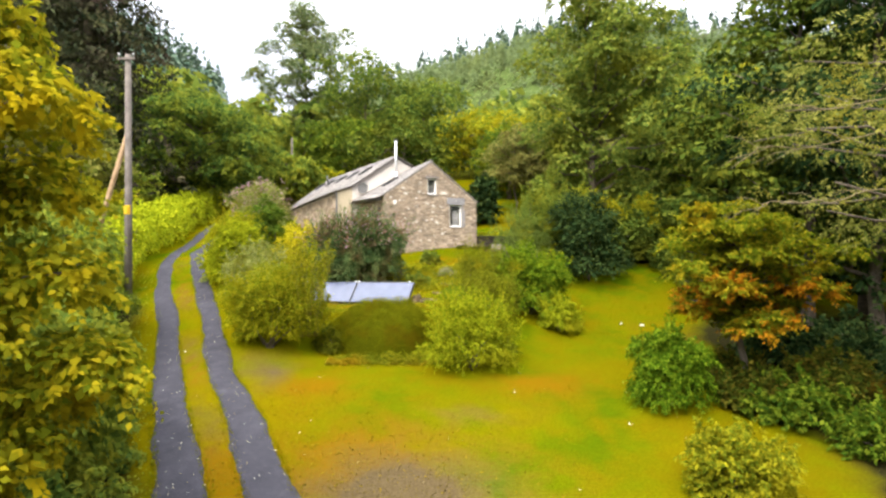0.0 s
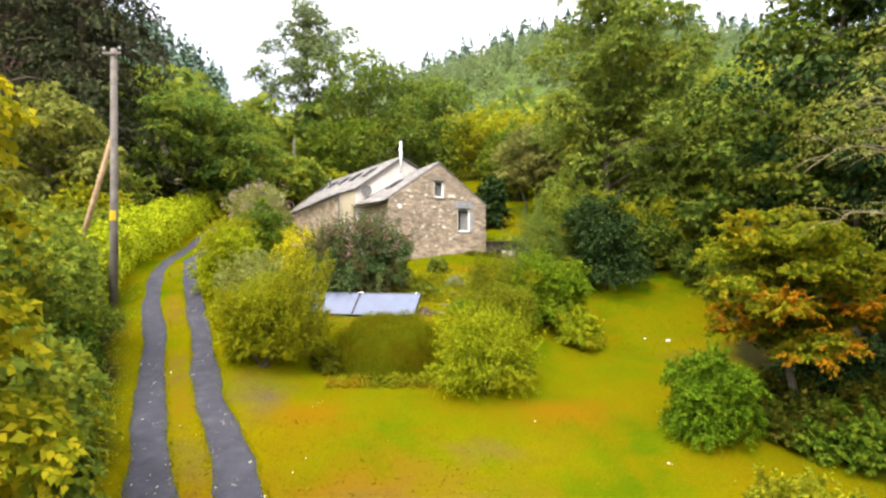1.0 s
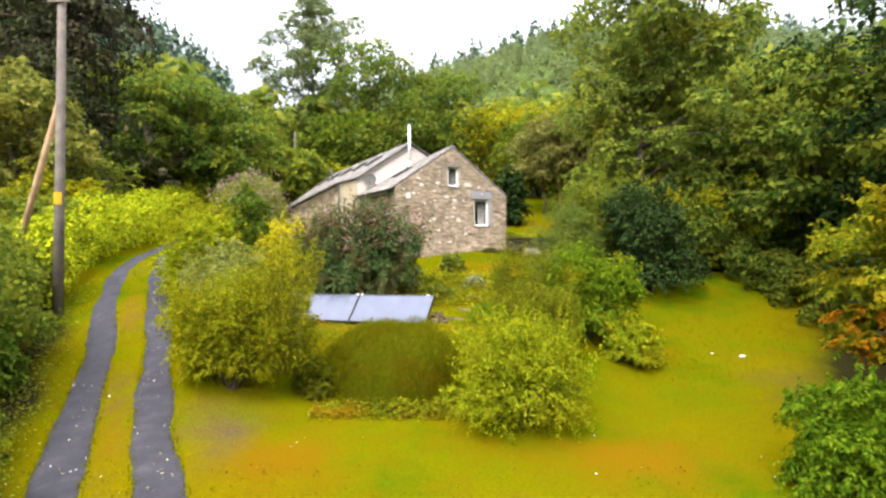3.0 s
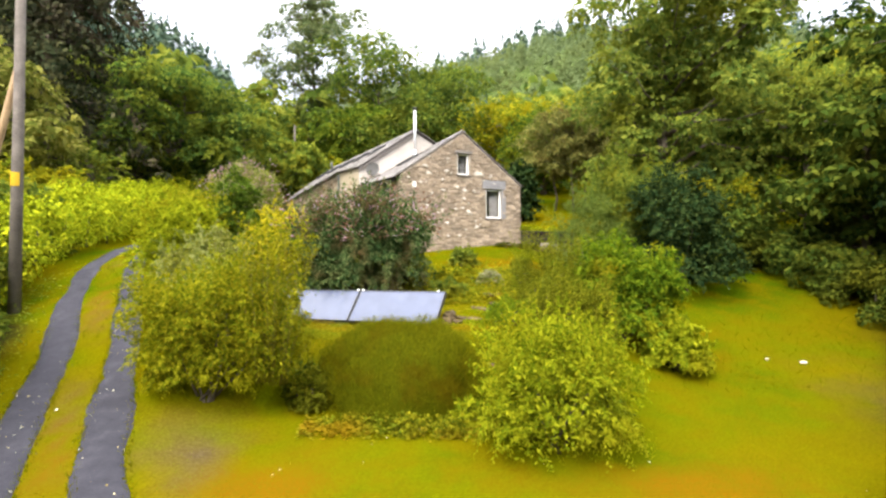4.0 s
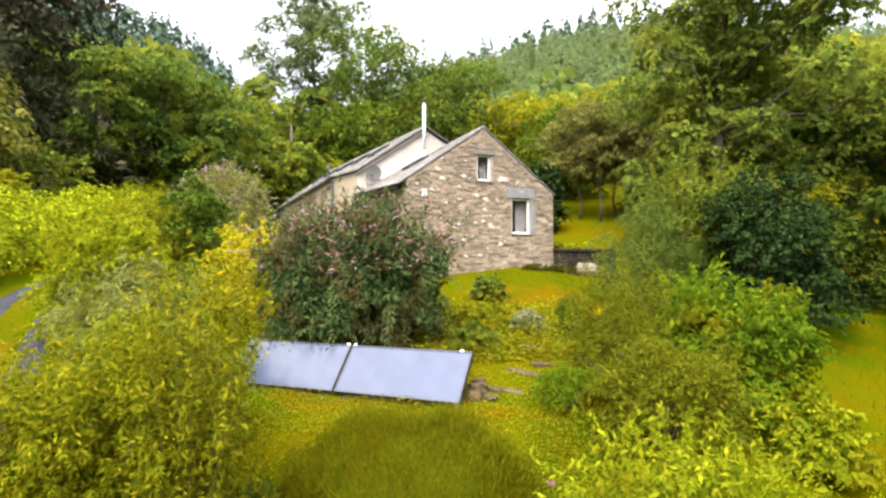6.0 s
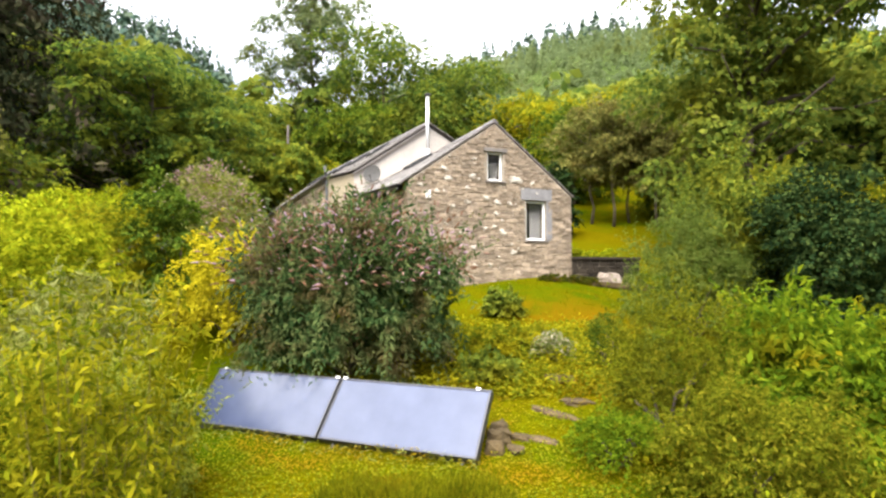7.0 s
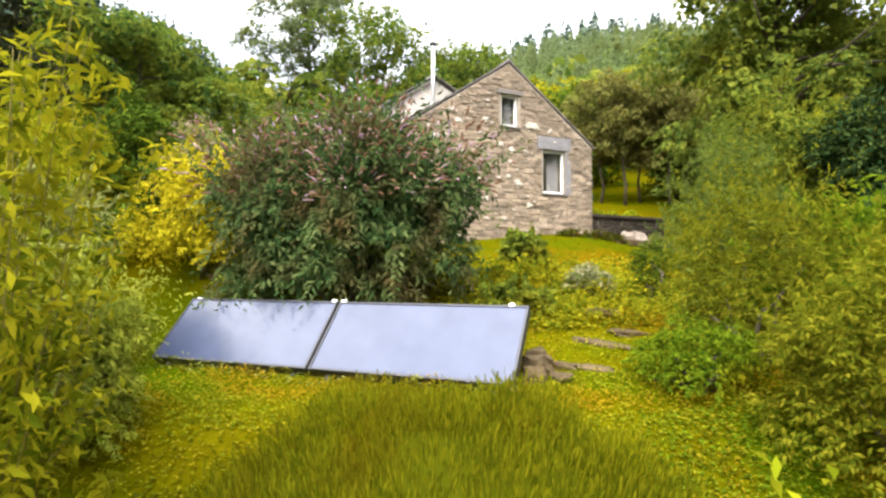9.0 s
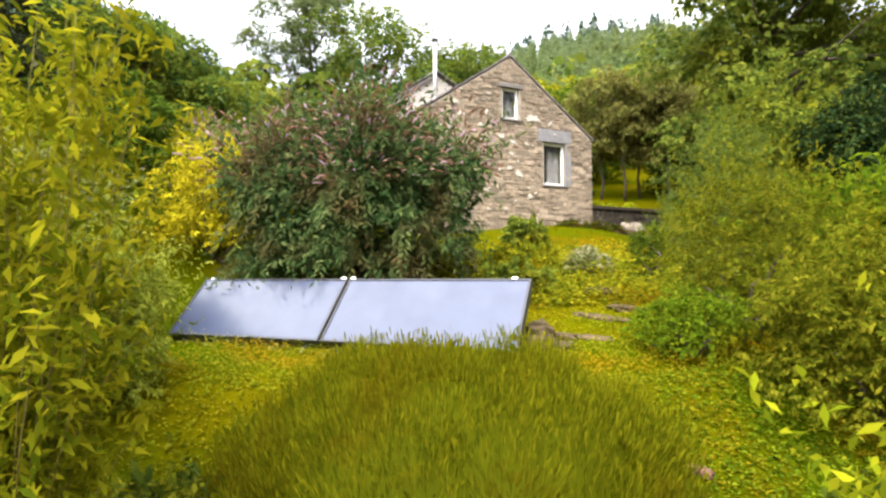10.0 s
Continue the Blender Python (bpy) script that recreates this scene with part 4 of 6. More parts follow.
def roof(name, left, right, seed, label):
    """A pitched roof: deck, lapped slates and ridge tiles. left and right: panels of corners, the first of left ends at the ridge."""
    bm = bmesh.new()
    panels = []
    for corners in left + right:
        at = roof_panel(corners)
        panels.append((at, corners))
        n = 10
        top = [[bm.verts.new(at(s, k / n, 0.0)) for k in range(n + 1)] for s in (0, 1)]
        low = [[bm.verts.new(at(s, k / n, -0.014)) for k in range(n + 1)] for s in (0, 1)]
        for k in range(n):
            bm.faces.new((top[0][k], top[0][k + 1], top[1][k + 1], top[1][k]))
            bm.faces.new((low[1][k], low[1][k + 1], low[0][k + 1], low[0][k]))
            bm.faces.new((low[0][k], low[0][k + 1], top[0][k + 1], top[0][k]))
            bm.faces.new((top[1][k], top[1][k + 1], low[1][k + 1], low[1][k]))
        bm.faces.new((low[0][0], top[0][0], top[1][0], low[1][0]))
        bm.faces.new((top[0][n], low[0][n], low[1][n], top[1][n]))
    ob = part(name, bm, slate_mat, cottage, label)
    for k, (at, c) in enumerate(panels):
        rise, ln = (Vector(c[2]) - Vector(c[0])).length, (Vector(c[1]) - Vector(c[0])).length
        part("slating", slate_rows(at, rise, ln, seed + k), None, ob, kind="stuff")
    r0, r1 = Vector(left[0][2]), Vector(left[0][3])
    n = int((r1 - r0).length / 0.45)
    rb = bmesh.new()
    for k in range(n):
        p, q = r0.lerp(r1, (k + 0.01) / n), r0.lerp(r1, (k + 0.99) / n)
        rings = [[rb.verts.new(v + Vector(o)) for o in ((-0.13, 0, -0.05), (0, 0, 0.07), (0.13, 0, -0.05), (0, 0, -0.02))] for v in (p, q)]
        for a in range(4):
            b = (a + 1) % 4
            rb.faces.new((rings[0][a], rings[0][b], rings[1][b], rings[1][a]))
        rb.faces.new(rings[0])
        rb.faces.new(rings[1][::-1])
    part("ridge_tiles", rb, slate_mat, ob)
    return ob


FRONT_EAVE, FRONT_EAVE_BACK = (-HALF - 0.27, -0.03, EAVE + 0.07), (-HALF - 0.48, DEPTH, EAVE + 0.25)
front_left = (FRONT_EAVE, FRONT_EAVE_BACK, (0, -0.03, RIDGE + 0.06), (0, DEPTH, RIDGE + 0.06))
right_eave = EAVE - PITCH * 0.08 + 0.06
roof("front_roof", [front_left], [((HALF + 0.08, -0.03, right_eave), (HALF + 0.08, DEPTH, right_eave), (0, -0.03, RIDGE + 0.06), (0, DEPTH, RIDGE + 0.06))], 31, "weathered grey-brown slate roof")
# the rear block stands a little askew; its left slope flattens towards the front corner
TOP_F, TOP_B = (REAR_X, DEPTH - 0.12, REAR_RIDGE + 0.12), (-1.70, REAR_END + 0.1, REAR_RIDGE + 0.12)
BEND_F, BEND_B = (-2.95, DEPTH - 0.12, 3.37), (-3.85, REAR_END + 0.1, 3.52)
LOW_F, LOW_B = (-3.85, DEPTH - 0.12, 3.07), (-4.55, REAR_END + 0.1, 2.90)
rear_right_eave = 3.1
right_f, right_b = (REAR_R + 0.16, DEPTH - 0.12, rear_right_eave + 0.06), (REAR_R - 0.8, REAR_END + 0.1, rear_right_eave + 0.06)
upper_left = (BEND_F, BEND_B, TOP_F, TOP_B)
roof("rear_roof", [upper_left, (LOW_F, LOW_B, BEND_F, BEND_B)], [(right_f, right_b, TOP_F, TOP_B)], 41, "long grey slate roof with rooflights")

bm = bmesh.new()
prism(bm, [(BEND_F[0] + 0.05, -0.9), (REAR_R, -0.9), (REAR_R, rear_right_eave), (REAR_X, REAR_RIDGE + 0.02), (BEND_F[0] + 0.05, BEND_F[2] - 0.06)], "y", DEPTH + 0.003, DEPTH + 0.4)
part("rear_gable", bm, render_white, cottage, "whitewashed rendered rear gable")
bm = bmesh.new()
prism(bm, [(REAR_L, -0.9), (BEND_F[0] + 0.047, -0.9), (BEND_F[0] + 0.047, BEND_F[2] - 0.07), (REAR_L, LOW_F[2] - 0.03)], "y", DEPTH, DEPTH + 0.4)
part("rear_gable", bm, render_cream, cottage, "cream rendered end of the rear gable")
SKEW = -0.062          # sideways drift of the rear block's side walls


def skewed_wall(x0, x1, drift, z_front, z_back):
    bm = bmesh.new()
    vs = [[bm.verts.new((x + drift * (y - DEPTH), y, z)) for x, z in ((x0, -0.9), (x1, -0.9), (x1, zt), (x0, zt))] for y, zt in ((DEPTH + 0.4, z_front), (REAR_END, z_back))]
    for a in range(4):
        b = (a + 1) % 4
        bm.faces.new((vs[0][a], vs[0][b], vs[1][b], vs[1][a]))
    bm.faces.new(vs[0])
    bm.faces.new(vs[1][::-1])
    return bm


rear_left = part("side_wall", skewed_wall(REAR_L, REAR_L + 0.4, SKEW, 2.99, 2.83), mortar, cottage, "long rubble stone side wall")
rows = [(max(a, -REAR_END), b, z0, z1) for a, b, z0, z1 in courses(-REAR_END, -DEPTH - 0.0, -0.2, 2.86, np.random.default_rng(22), 0.10, 0.2, 0.2, 0.6) if b - max(a, -REAR_END) > 0.05]
part("stone_facing", joined_wall_stones(rows, lambda u, w, z: (REAR_L + w + SKEW * (-u - DEPTH), -u, z), stone_join, 4), None, rear_left, kind="stuff")
part("side_wall", skewed_wall(REAR_R - 0.4, REAR_R, -0.075, rear_right_eave, rear_right_eave), mortar, cottage, "rubble stone side wall")
bm = bmesh.new()
prism(bm, [(LOW_B[0] + 0.2, -0.9), (REAR_R - 0.95, -0.9), (REAR_R - 0.95, rear_right_eave), (TOP_B[0], REAR_RIDGE + 0.02), (LOW_B[0] + 0.2, LOW_B[2])], "y", REAR_END - 0.4, REAR_END)
part("end_wall", bm, mortar, cottage, "rubble stone end wall")


def casement(w, face, along, label, curtain=True):
    """A white framed window: frame, pane, sill, curtain. along: 'x' for the gable, 'y' for the side wall."""
    a0, a1, z0, z1 = w
    t = 0.055
    d0, d1 = face + 0.07, face + 0.13

    def bx(u0, u1, e0, e1, q0, q1):
        return (u0, u1, e0, e1, q0, q1) if along == "x" else (e0, e1, u0, u1, q0, q1)
    win = part("window_frame", boxes(bx(a0, a0 + t, d0, d1, z0, z1), bx(a1 - t, a1, d0, d1, z0, z1), bx(a0 + t, a1 - t, d0, d1, z0, z0 + t), bx(a0 + t, a1 - t, d0, d1, z1 - t, z1), bevel=0.006), white_paint, cottage, label)
    pane = part("pane", boxes(bx(a0 + t, a1 - t, d0 + 0.025, d0 + 0.035, z0 + t, z1 - t)), glass, win)
    pane.visible_shadow = False
    part("window_sill", boxes(bx(a0 - 0.06, a1 + 0.06, face - 0.06, face + 0.12, z0 - 0.05, z0 - 0.004), bevel=0.008), slate_mat, win)
    if curtain:
        n = 26
        V = []
        for k in range(n + 1):
            u = a0 + 0.36 * (a1 - a0) + (a1 - t - a0 - 0.36 * (a1 - a0)) * k / n
            for z in (z0 + t, z1 - t):
                V.append((u, d1 + 0.10 + 0.018 * math.sin(k * 1.7), z) if along == "x" else (d1 + 0.10 + 0.018 * math.sin(k * 1.7), u, z))
        part("curtain", quick_mesh("curtain", V, [(2 * k, 2 * k + 2, 2 * k + 3, 2 * k + 1) for k in range(n)], curtain_mat, True), None, win)
    return win


casement(W_LOW, 0.0, "x", "white framed gable window with a net curtain")
casement(W_HIGH, 0.0, "x", "small white framed attic window")
casement(LW, -HALF, "y", "white framed side window", False)
part("lintel", boxes((0.80, 1.80, -0.035, 0.02, 2.13, 2.45), bevel=0.006), cement, cottage, "grey cement lintel")
part("reveal", boxes((1.625, 1.80, -0.022, 0.02, 1.02, 2.126), bevel=0.004), cement, cottage, "grey cement window reveal")
part("lintel", boxes((-0.34, 0.37, -0.045, 0.02, 3.395, 3.49), bevel=0.006), slate_mat, cottage, "dark slate lintel")


for u in (-1.99, -1.91):
    part("vent_strip", boxes((u - 0.018, u + 0.018, -0.07, -0.01, 2.04, 2.24), bevel=0.004), white_paint, cottage, "small white wall vent")
# black block in place of a small window's dark opening
part("shutter", boxes((-HALF - 0.045, -HALF + 0.02, 0.55, 1.1, 1.35, 1.95), bevel=0.008), black_plastic, cottage, "dark block standing in for a small dark window")


def rooflight(at, s0, s1, t0, t1):
    """A rooflight on a slope: frame and pane."""
    ds, dt = (s1 - s0) * 0.09, (t1 - t0) * 0.10

    def block(a, b, p, q, low, high):
        v = [[bm.verts.new(at(s, t, h)) for s, t in ((a, p), (b, p), (b, q), (a, q))] for h in (low, high)]
        bm.faces.new(v[0][::-1])
        bm.faces.new(v[1])
        for k in range(4):
            m = (k + 1) % 4
            bm.faces.new((v[0][k], v[0][m], v[1][m], v[1][k]))
    bm = bmesh.new()
    for a, b, p, q in ((s0, s0 + ds, t0, t1), (s1 - ds, s1, t0, t1), (s0 + ds, s1 - ds, t0, t0 + dt), (s0 + ds, s1 - ds, t1 - dt, t1)):
        block(a, b, p, q, 0.0, 0.10)
    ob = part("rooflight", bm, black_plastic, cottage, "dark framed rooflight set in slates")
    bm = bmesh.new()
    block(s0 + ds, s1 - ds, t0 + dt, t1 - dt, 0.045, 0.06)
    part("pane", bm, roof_glass, ob)


rooflight(roof_panel(front_left), 0.42, 0.66, 0.52, 0.68)
rear_at = roof_panel(upper_left)
for t in (0.17, 0.35, 0.53, 0.71, 0.90):
    rooflight(rear_at, 0.52, 0.78, t, t + 0.055)

# bargeboard under the rear roof's front edge
bm = bmesh.new()
prism(bm, [(BEND_F[0], BEND_F[2] - 0.075), (REAR_X, REAR_RIDGE + 0.045), (REAR_X, REAR_RIDGE - 0.03), (BEND_F[0], BEND_F[2] - 0.15)], "y", DEPTH - 0.10, DEPTH - 0.06)
part("bargeboard", bm, slate_mat, cottage, "dark grey bargeboard")

# steel flue, soil pipe, gutters, downpipe and dish
bm = bmesh.new()
tube(bm, [(-0.52, 3.70, 3.75), (-0.52, 3.70, 5.95)], 0.056, 16)
flue = part("flue", bm, steel, cottage, "polished stainless steel flue")
bm = bmesh.new()
tube(bm, [(-0.52, 3.70, 5.93), (-0.52, 3.70, 5.98), (-0.52, 3.70, 5.99), (-0.52, 3.70, 6.03), (-0.52, 3.70, 6.05)], [0.050, 0.050, 0.11, 0.11, 0.05], 16)
part("cowl", bm, dish_grey, flue, "dark flat rain cowl")
bm = bmesh.new()
tube(bm, [(-0.52, 3.70, 3.88), (-0.52, 3.70, 4.10), (-0.52, 3.70, 4.2)], [0.14, 0.08, 0.06], 16)
part("flashing", bm, steel, flue)
bm = bmesh.new()
tube(bm, [rear_at(0.72, 0.84, -0.1), rear_at(0.72, 0.84, 0) + Vector((0, 0, 0.55))], 0.06, 10)
part("soil_pipe", bm, black_plastic, cottage)
for a, b in ((FRONT_EAVE, FRONT_EAVE_BACK), (LOW_F, LOW_B)):
    bm = bmesh.new()
    rings = []
    for q in (a, b):
        x, y, z = q[0] - 0.05, q[1], q[2] - 0.10
        pts = [(x + 0.06 * math.cos(g), z + 0.05 * math.sin(g)) for g in np.linspace(math.pi, 2 * math.pi, 7)]
        pts += [(px * 0.82 + x * 0.18, pz * 0.82 + z * 0.18) for px, pz in pts[::-1]]
        rings.append([bm.verts.new((px, y, pz)) for px, pz in pts])
    for k in range(14):
        m = (k + 1) % 14
        bm.faces.new((rings[0][k], rings[0][m], rings[1][m], rings[1][k]))
    part("gutter", bm, black_plastic, cottage)
bm = bmesh.new()
tube(bm, [(REAR_L - 0.06, DEPTH - 0.06, -0.5), (REAR_L - 0.06, DEPTH - 0.06, REAR_EAVE - 0.06)], 0.038, 10)
part("downpipe", bm, black_plastic, cottage)
dish = part("satellite_dish", bmesh.new(), dish_grey, cottage, "grey satellite dish on the white gable")
bm = bmesh.new()
bm.from_mesh(dish.data)
rings = []
for k, rr in enumerate((0.0, 0.10, 0.20, 0.28, 0.33, 0.335, 0.28, 0.15)):
    h = rr * rr * 0.65 - (0.02 if k > 4 else 0)
    rings.append([bm.verts.new((rr * math.cos(a), rr * 1.08 * math.sin(a), h)) for a in np.arange(20) * math.tau / 20] if rr else None)
for r0, r1 in zip(rings[1:], rings[2:]):
    for s in range(20):
        bm.faces.new((r0[s], r0[(s + 1) % 20], r1[(s + 1) % 20], r1[s]))
bm.faces.new(rings[1])
bmesh.ops.recalc_face_normals(bm, faces=bm.faces[:])
bm.to_mesh(dish.data)
bm.free()
dish.matrix_local = Matrix.Translation((-2.40, DEPTH - 0.32, 3.24)) @ Vector((-0.45, -0.85, 0.25)).to_track_quat("Z", "Y").to_matrix().to_4x4() @ Matrix.Scale(0.84, 4)
bm = bmesh.new()
tube(bm, [(0, 0, -0.02), (0.05, -0.1, -0.22), (0.2, -0.1, -0.46)], 0.022, 8)
tube(bm, [(0, -0.30, 0.06), (0, -0.20, 0.34)], 0.012, 6)
tube(bm, [(0, -0.22, 0.30), (0, -0.18, 0.40)], 0.03, 8)
part("dish_arm", bm, dish_grey, dish)

# ---- solar collectors ----
PANEL_U, PANEL_B = Vector((0.9356, -0.3530, 0)), Vector((0.3530, 0.9356, 0))
RUN, RISE, WIDE = 0.61, 0.68, 2.22
slope = math.atan2(RISE, RUN)
length = math.hypot(RUN, RISE)


def collector(k):
    """One flat collector on its stand: frame, glazed absorber, clamps, legs and base rail. Its x runs along the row, its y up the slope."""
    corner = Vector((-1.24, 19.05, 2.875)) - PANEL_U * (WIDE + 0.03) * (k + 1) + PANEL_U * 0.03
    m = Matrix.Translation(corner) @ Matrix((PANEL_U, PANEL_B, Vector((0, 0, 1)))).transposed().to_4x4() @ pose(0, 0, 0, math.degrees(slope), 0, 0)
    ob = thing("solar_collector", m, "black framed flat solar water collector reflecting pale sky", "solar panel", "solar collectors behind the lavender")
    f, d = 0.024, 0.09
    part("frame", boxes((0, WIDE, 0, f, -d, 0.012), (0, WIDE, length - f, length, -d, 0.012), (0, f, f, length - f, -d, 0.012), (WIDE - f, WIDE, f, length - f, -d, 0.012), bevel=0.004), alu, ob)
    part("glazing", boxes((f, WIDE - f, f, length - f, -d + 0.01, 0.002)), absorber, ob, "bluish glazed absorber")
    for u in ((0.05, WIDE - 0.18) if k == 0 else (0.12, WIDE - 0.05)):
        part("clamp", boxes((u - 0.03, u + 0.03, length - 0.012, length + 0.022, -0.02, 0.018), bevel=0.005), white_paint, ob, "white clamp")
    part("clamp", boxes((WIDE - 0.45, WIDE - 0.41, -0.014, 0.012, -0.02, 0.016), bevel=0.004), alu, ob, "white clamp")
    inv = m.inverted()
    for u in (0.25, WIDE - 0.25):
        top = Vector((u, length * 0.85, -d))
        foot = m @ top
        foot.z = float(land(foot.x, foot.y)) - 0.1
        bm = bmesh.new()
        tube(bm, [top, inv @ foot], 0.025, 6)
        part("leg", bm, alu, ob)
    bm = bmesh.new()
    z = [float(land(*(m @ Vector((u, 0, 0))).xy)) for u in (0, WIDE)]
    low = inv @ Vector((*(m @ Vector((WIDE / 2, 0, 0))).xy, min(z) - 0.1))
    for u in (0.2, WIDE - 0.2):
        tube(bm, [(u, 0.03, -d), (u, low.y + 0.03, low.z)], 0.03, 6)
    box(bm, 0, WIDE, 0.0, 0.05, -d - 0.10, -d)
    part("base_rail", bm, black_plastic, ob)
    return ob


collector(0)
collector(1)


# ---- poles ----
def pole(x, y, top, r, label, strut=None, plate=True):
    z0 = float(land(x, y)) - 0.3
    ob = thing("utility_pole", pose(x, y, z0), label, "utility pole")
    h = top - z0
    bm = bmesh.new()
    tube(bm, [(0, 0, 0), (0.01, 0, h * 0.5), (0, 0, h - 0.03), (0, 0, h)], [r * 1.15, r, r * 0.86, r * 0.7], 14)
    part("post", bm, pole_wood, ob)
    if plate:
        bm = bmesh.new()
        a = np.linspace(-2.6, -0.5, 7)
        lo = [bm.verts.new((1.12 * r * math.cos(t), 1.12 * r * math.sin(t), 6.02 - z0)) for t in a]
        hi = [bm.verts.new((1.12 * r * math.cos(t), 1.12 * r * math.sin(t), 6.34 - z0)) for t in a]
        for k in range(6):
            bm.faces.new((lo[k], lo[k + 1], hi[k + 1], hi[k]))
        bmesh.ops.solidify(bm, geom=bm.faces[:], thickness=0.006)
        part("sign_plate", bm, label_yellow, ob, "yellow warning plate")
        part("cross_bar", boxes((-0.30, 0.30, -0.14, -0.09, h - 0.22, h - 0.14), bevel=0.008), pole_wood, ob)
        for u in (-0.25, 0.25):
            bm = bmesh.new()
            tube(bm, [(u, -0.115, h - 0.14), (u, -0.115, h - 0.08), (u, -0.115, h - 0.07), (u, -0.115, h + 0.02)], [0.02, 0.02, 0.045, 0.03], 10)
            part("insulator", bm, porcelain, ob)
    if strut:
        bm = bmesh.new()
        foot = Vector((strut[0] - x, strut[1] - y, float(land(strut[0], strut[1])) - 0.3 - z0))
        tube(bm, [foot, Vector((0, 0, strut[2] - z0))], [r * 0.85, r * 0.7], 10)
        part("strut", bm, strut_wood, ob, "pale tan bracing strut")
    return ob


pole(-10.94, 19.42, 11.62, 0.115, "weathered grey wooden utility pole with bracing strut", (-13.4, 20.6, 8.9))
pole(-14.0, 52.0, 15.8, 0.085, "slender grey wooden pole before the trees", None, False)

# ---- garden stones by the collectors, low wall by the cottage ----
rng = np.random.default_rng(77)


def rock(x, y, sx, sy, sz, seed, label, name="stone_slab", cat="stone", mat=slab_stone, turn=0.0, rise=0.0):
    r = np.random.default_rng(seed)
    bm = bmesh.new()
    bmesh.ops.create_cube(bm, size=2.0)
    bmesh.ops.subdivide_edges(bm, edges=bm.edges[:], cuts=2, use_grid_fill=True)
    for v in bm.verts:
        d = v.co.normalized()
        v.co = v.co.lerp(d * 1.2, 0.6) + Vector(r.normal(0, 0.11, 3))
        v.co = Vector((v.co.x * sx / 2, v.co.y * sy / 2, v.co.z * sz / 2))
    for f in bm.faces:
        f.smooth = False
    ob = part(name, bm, mat)
    ob.matrix_world = pose(x, y, float(land(x, y)) + sz * 0.22 + rise, r.uniform(-5, 5), r.uniform(-5, 5), turn)
    return tagged(ob, label, cat, "loose garden stones")


for k, (x, y, sx, sy, sz, turn) in enumerate(((-0.13, 20.30, 0.68, 0.17, 0.07, -38), (0.27, 20.62, 0.46, 0.24, 0.07, 10), (-0.66, 19.72, 0.28, 0.18, 0.10, -20), (-0.40, 19.62, 0.40, 0.15, 0.06, -30), (0.12, 21.35, 0.44, 0.30, 0.12, 15))):
    rock(x, y, sx, sy, sz, 100 + k, "flat lichened brown garden stone in the bed", turn=turn, rise=-0.022)
for k, (x, y, s) in enumerate(((-1.00, 19.42, 0.20), (-0.94, 19.62, 0.26), (-0.93, 19.84, 0.24), (-0.74, 19.40, 0.18))):
    rock(x, y, s * 1.1, s * 0.9, s * (0.95 if k < 3 else 0.5), 140 + k, "rough dark brown stone at the collector's end", turn=37 * k)
for k, (x, y, size) in enumerate(((6.85, 19.35, 0.12), (6.2, 19.6, 0.07))):
    rock(x, y, size, size * 0.8, size * 0.6, 144 + k, "small white stone lying on the lawn", "white_stone", "stone", stone_white, 30 * k)

rock(-0.10, 17.75, 0.17, 0.08, 0.06, 147, "pinkish flat stone beside the lavender", mat=pink_stone, turn=-55)
wall_ob = thing("garden_wall", HOUSE @ pose(0, 0, 0), "low dark dry-stone wall beside the cottage", "wall")
part("wall_core", boxes((HALF + 0.02, HALF + 2.6, 0.15, 0.5, -0.8, 0.5)), mortar, wall_ob)
part("wall_face", joined_wall_stones(list(courses(HALF + 0.03, HALF + 2.6, -0.7, 0.46, np.random.default_rng(9), 0.08, 0.14)), lambda u, w, z: (u, 0.15 + w, z), wall_dark, 6), None, wall_ob, kind="stuff")
part("coping", boxes((HALF + 0.02, HALF + 2.6, 0.08, 0.56, 0.5, 0.58), bevel=0.02), wall_dark, wall_ob, "dark slate coping")
p = HOUSE @ Vector((3.55, -0.3, 0))
rock(p.x, p.y, 0.62, 0.42, 0.44, 150, "pale pinkish-white boulder by the low wall", "boulder", "boulder", boulder_stone)
p = HOUSE @ Vector((3.5, -0.75, 0))
rock(p.x, p.y, 2.0, 0.34, 0.20, 151, "long dark flat stone edging the terrace", turn=24.8)

# ---- garden plants ----
B = "garden shrubs"
for k, (u, v) in enumerate(((1.35, -0.62), (1.95, -0.68), (2.5, -0.74))):
    p = HOUSE @ Vector((u, v, 0))
    shrub("heather", "low brownish heather at the foot of the gable", p.x, p.y, 0.36, 0.26, 0.26, leaf_bracken, 2200, 0.045, 280 + k, 0.4, 12, group="heather by the gable", lobe=0.5, category="plant")
p = HOUSE @ Vector((4.35, -0.25, 0))
shrub("bed_plant", "small silvery plant beside the low wall", p.x, p.y, 0.26, 0.22, 0.42, leaf_silver, 1800, 0.06, 284, 0.4, 10, group="low plants of the beds", lobe=0.5, category="plant")
# big willow-leaved shrub by the track
shrub("willow_shrub", "large yellow-green willow-leaved shrub with upright shoots", -5.15, 16.5, 1.42, 1.2, 2.55, leaf_willow, 26000, 0.072, 201, 0.36, 22, 380, 0.5, lift=0.12, skirt=False, group=B, up_bias=0.9, droop=0.5)


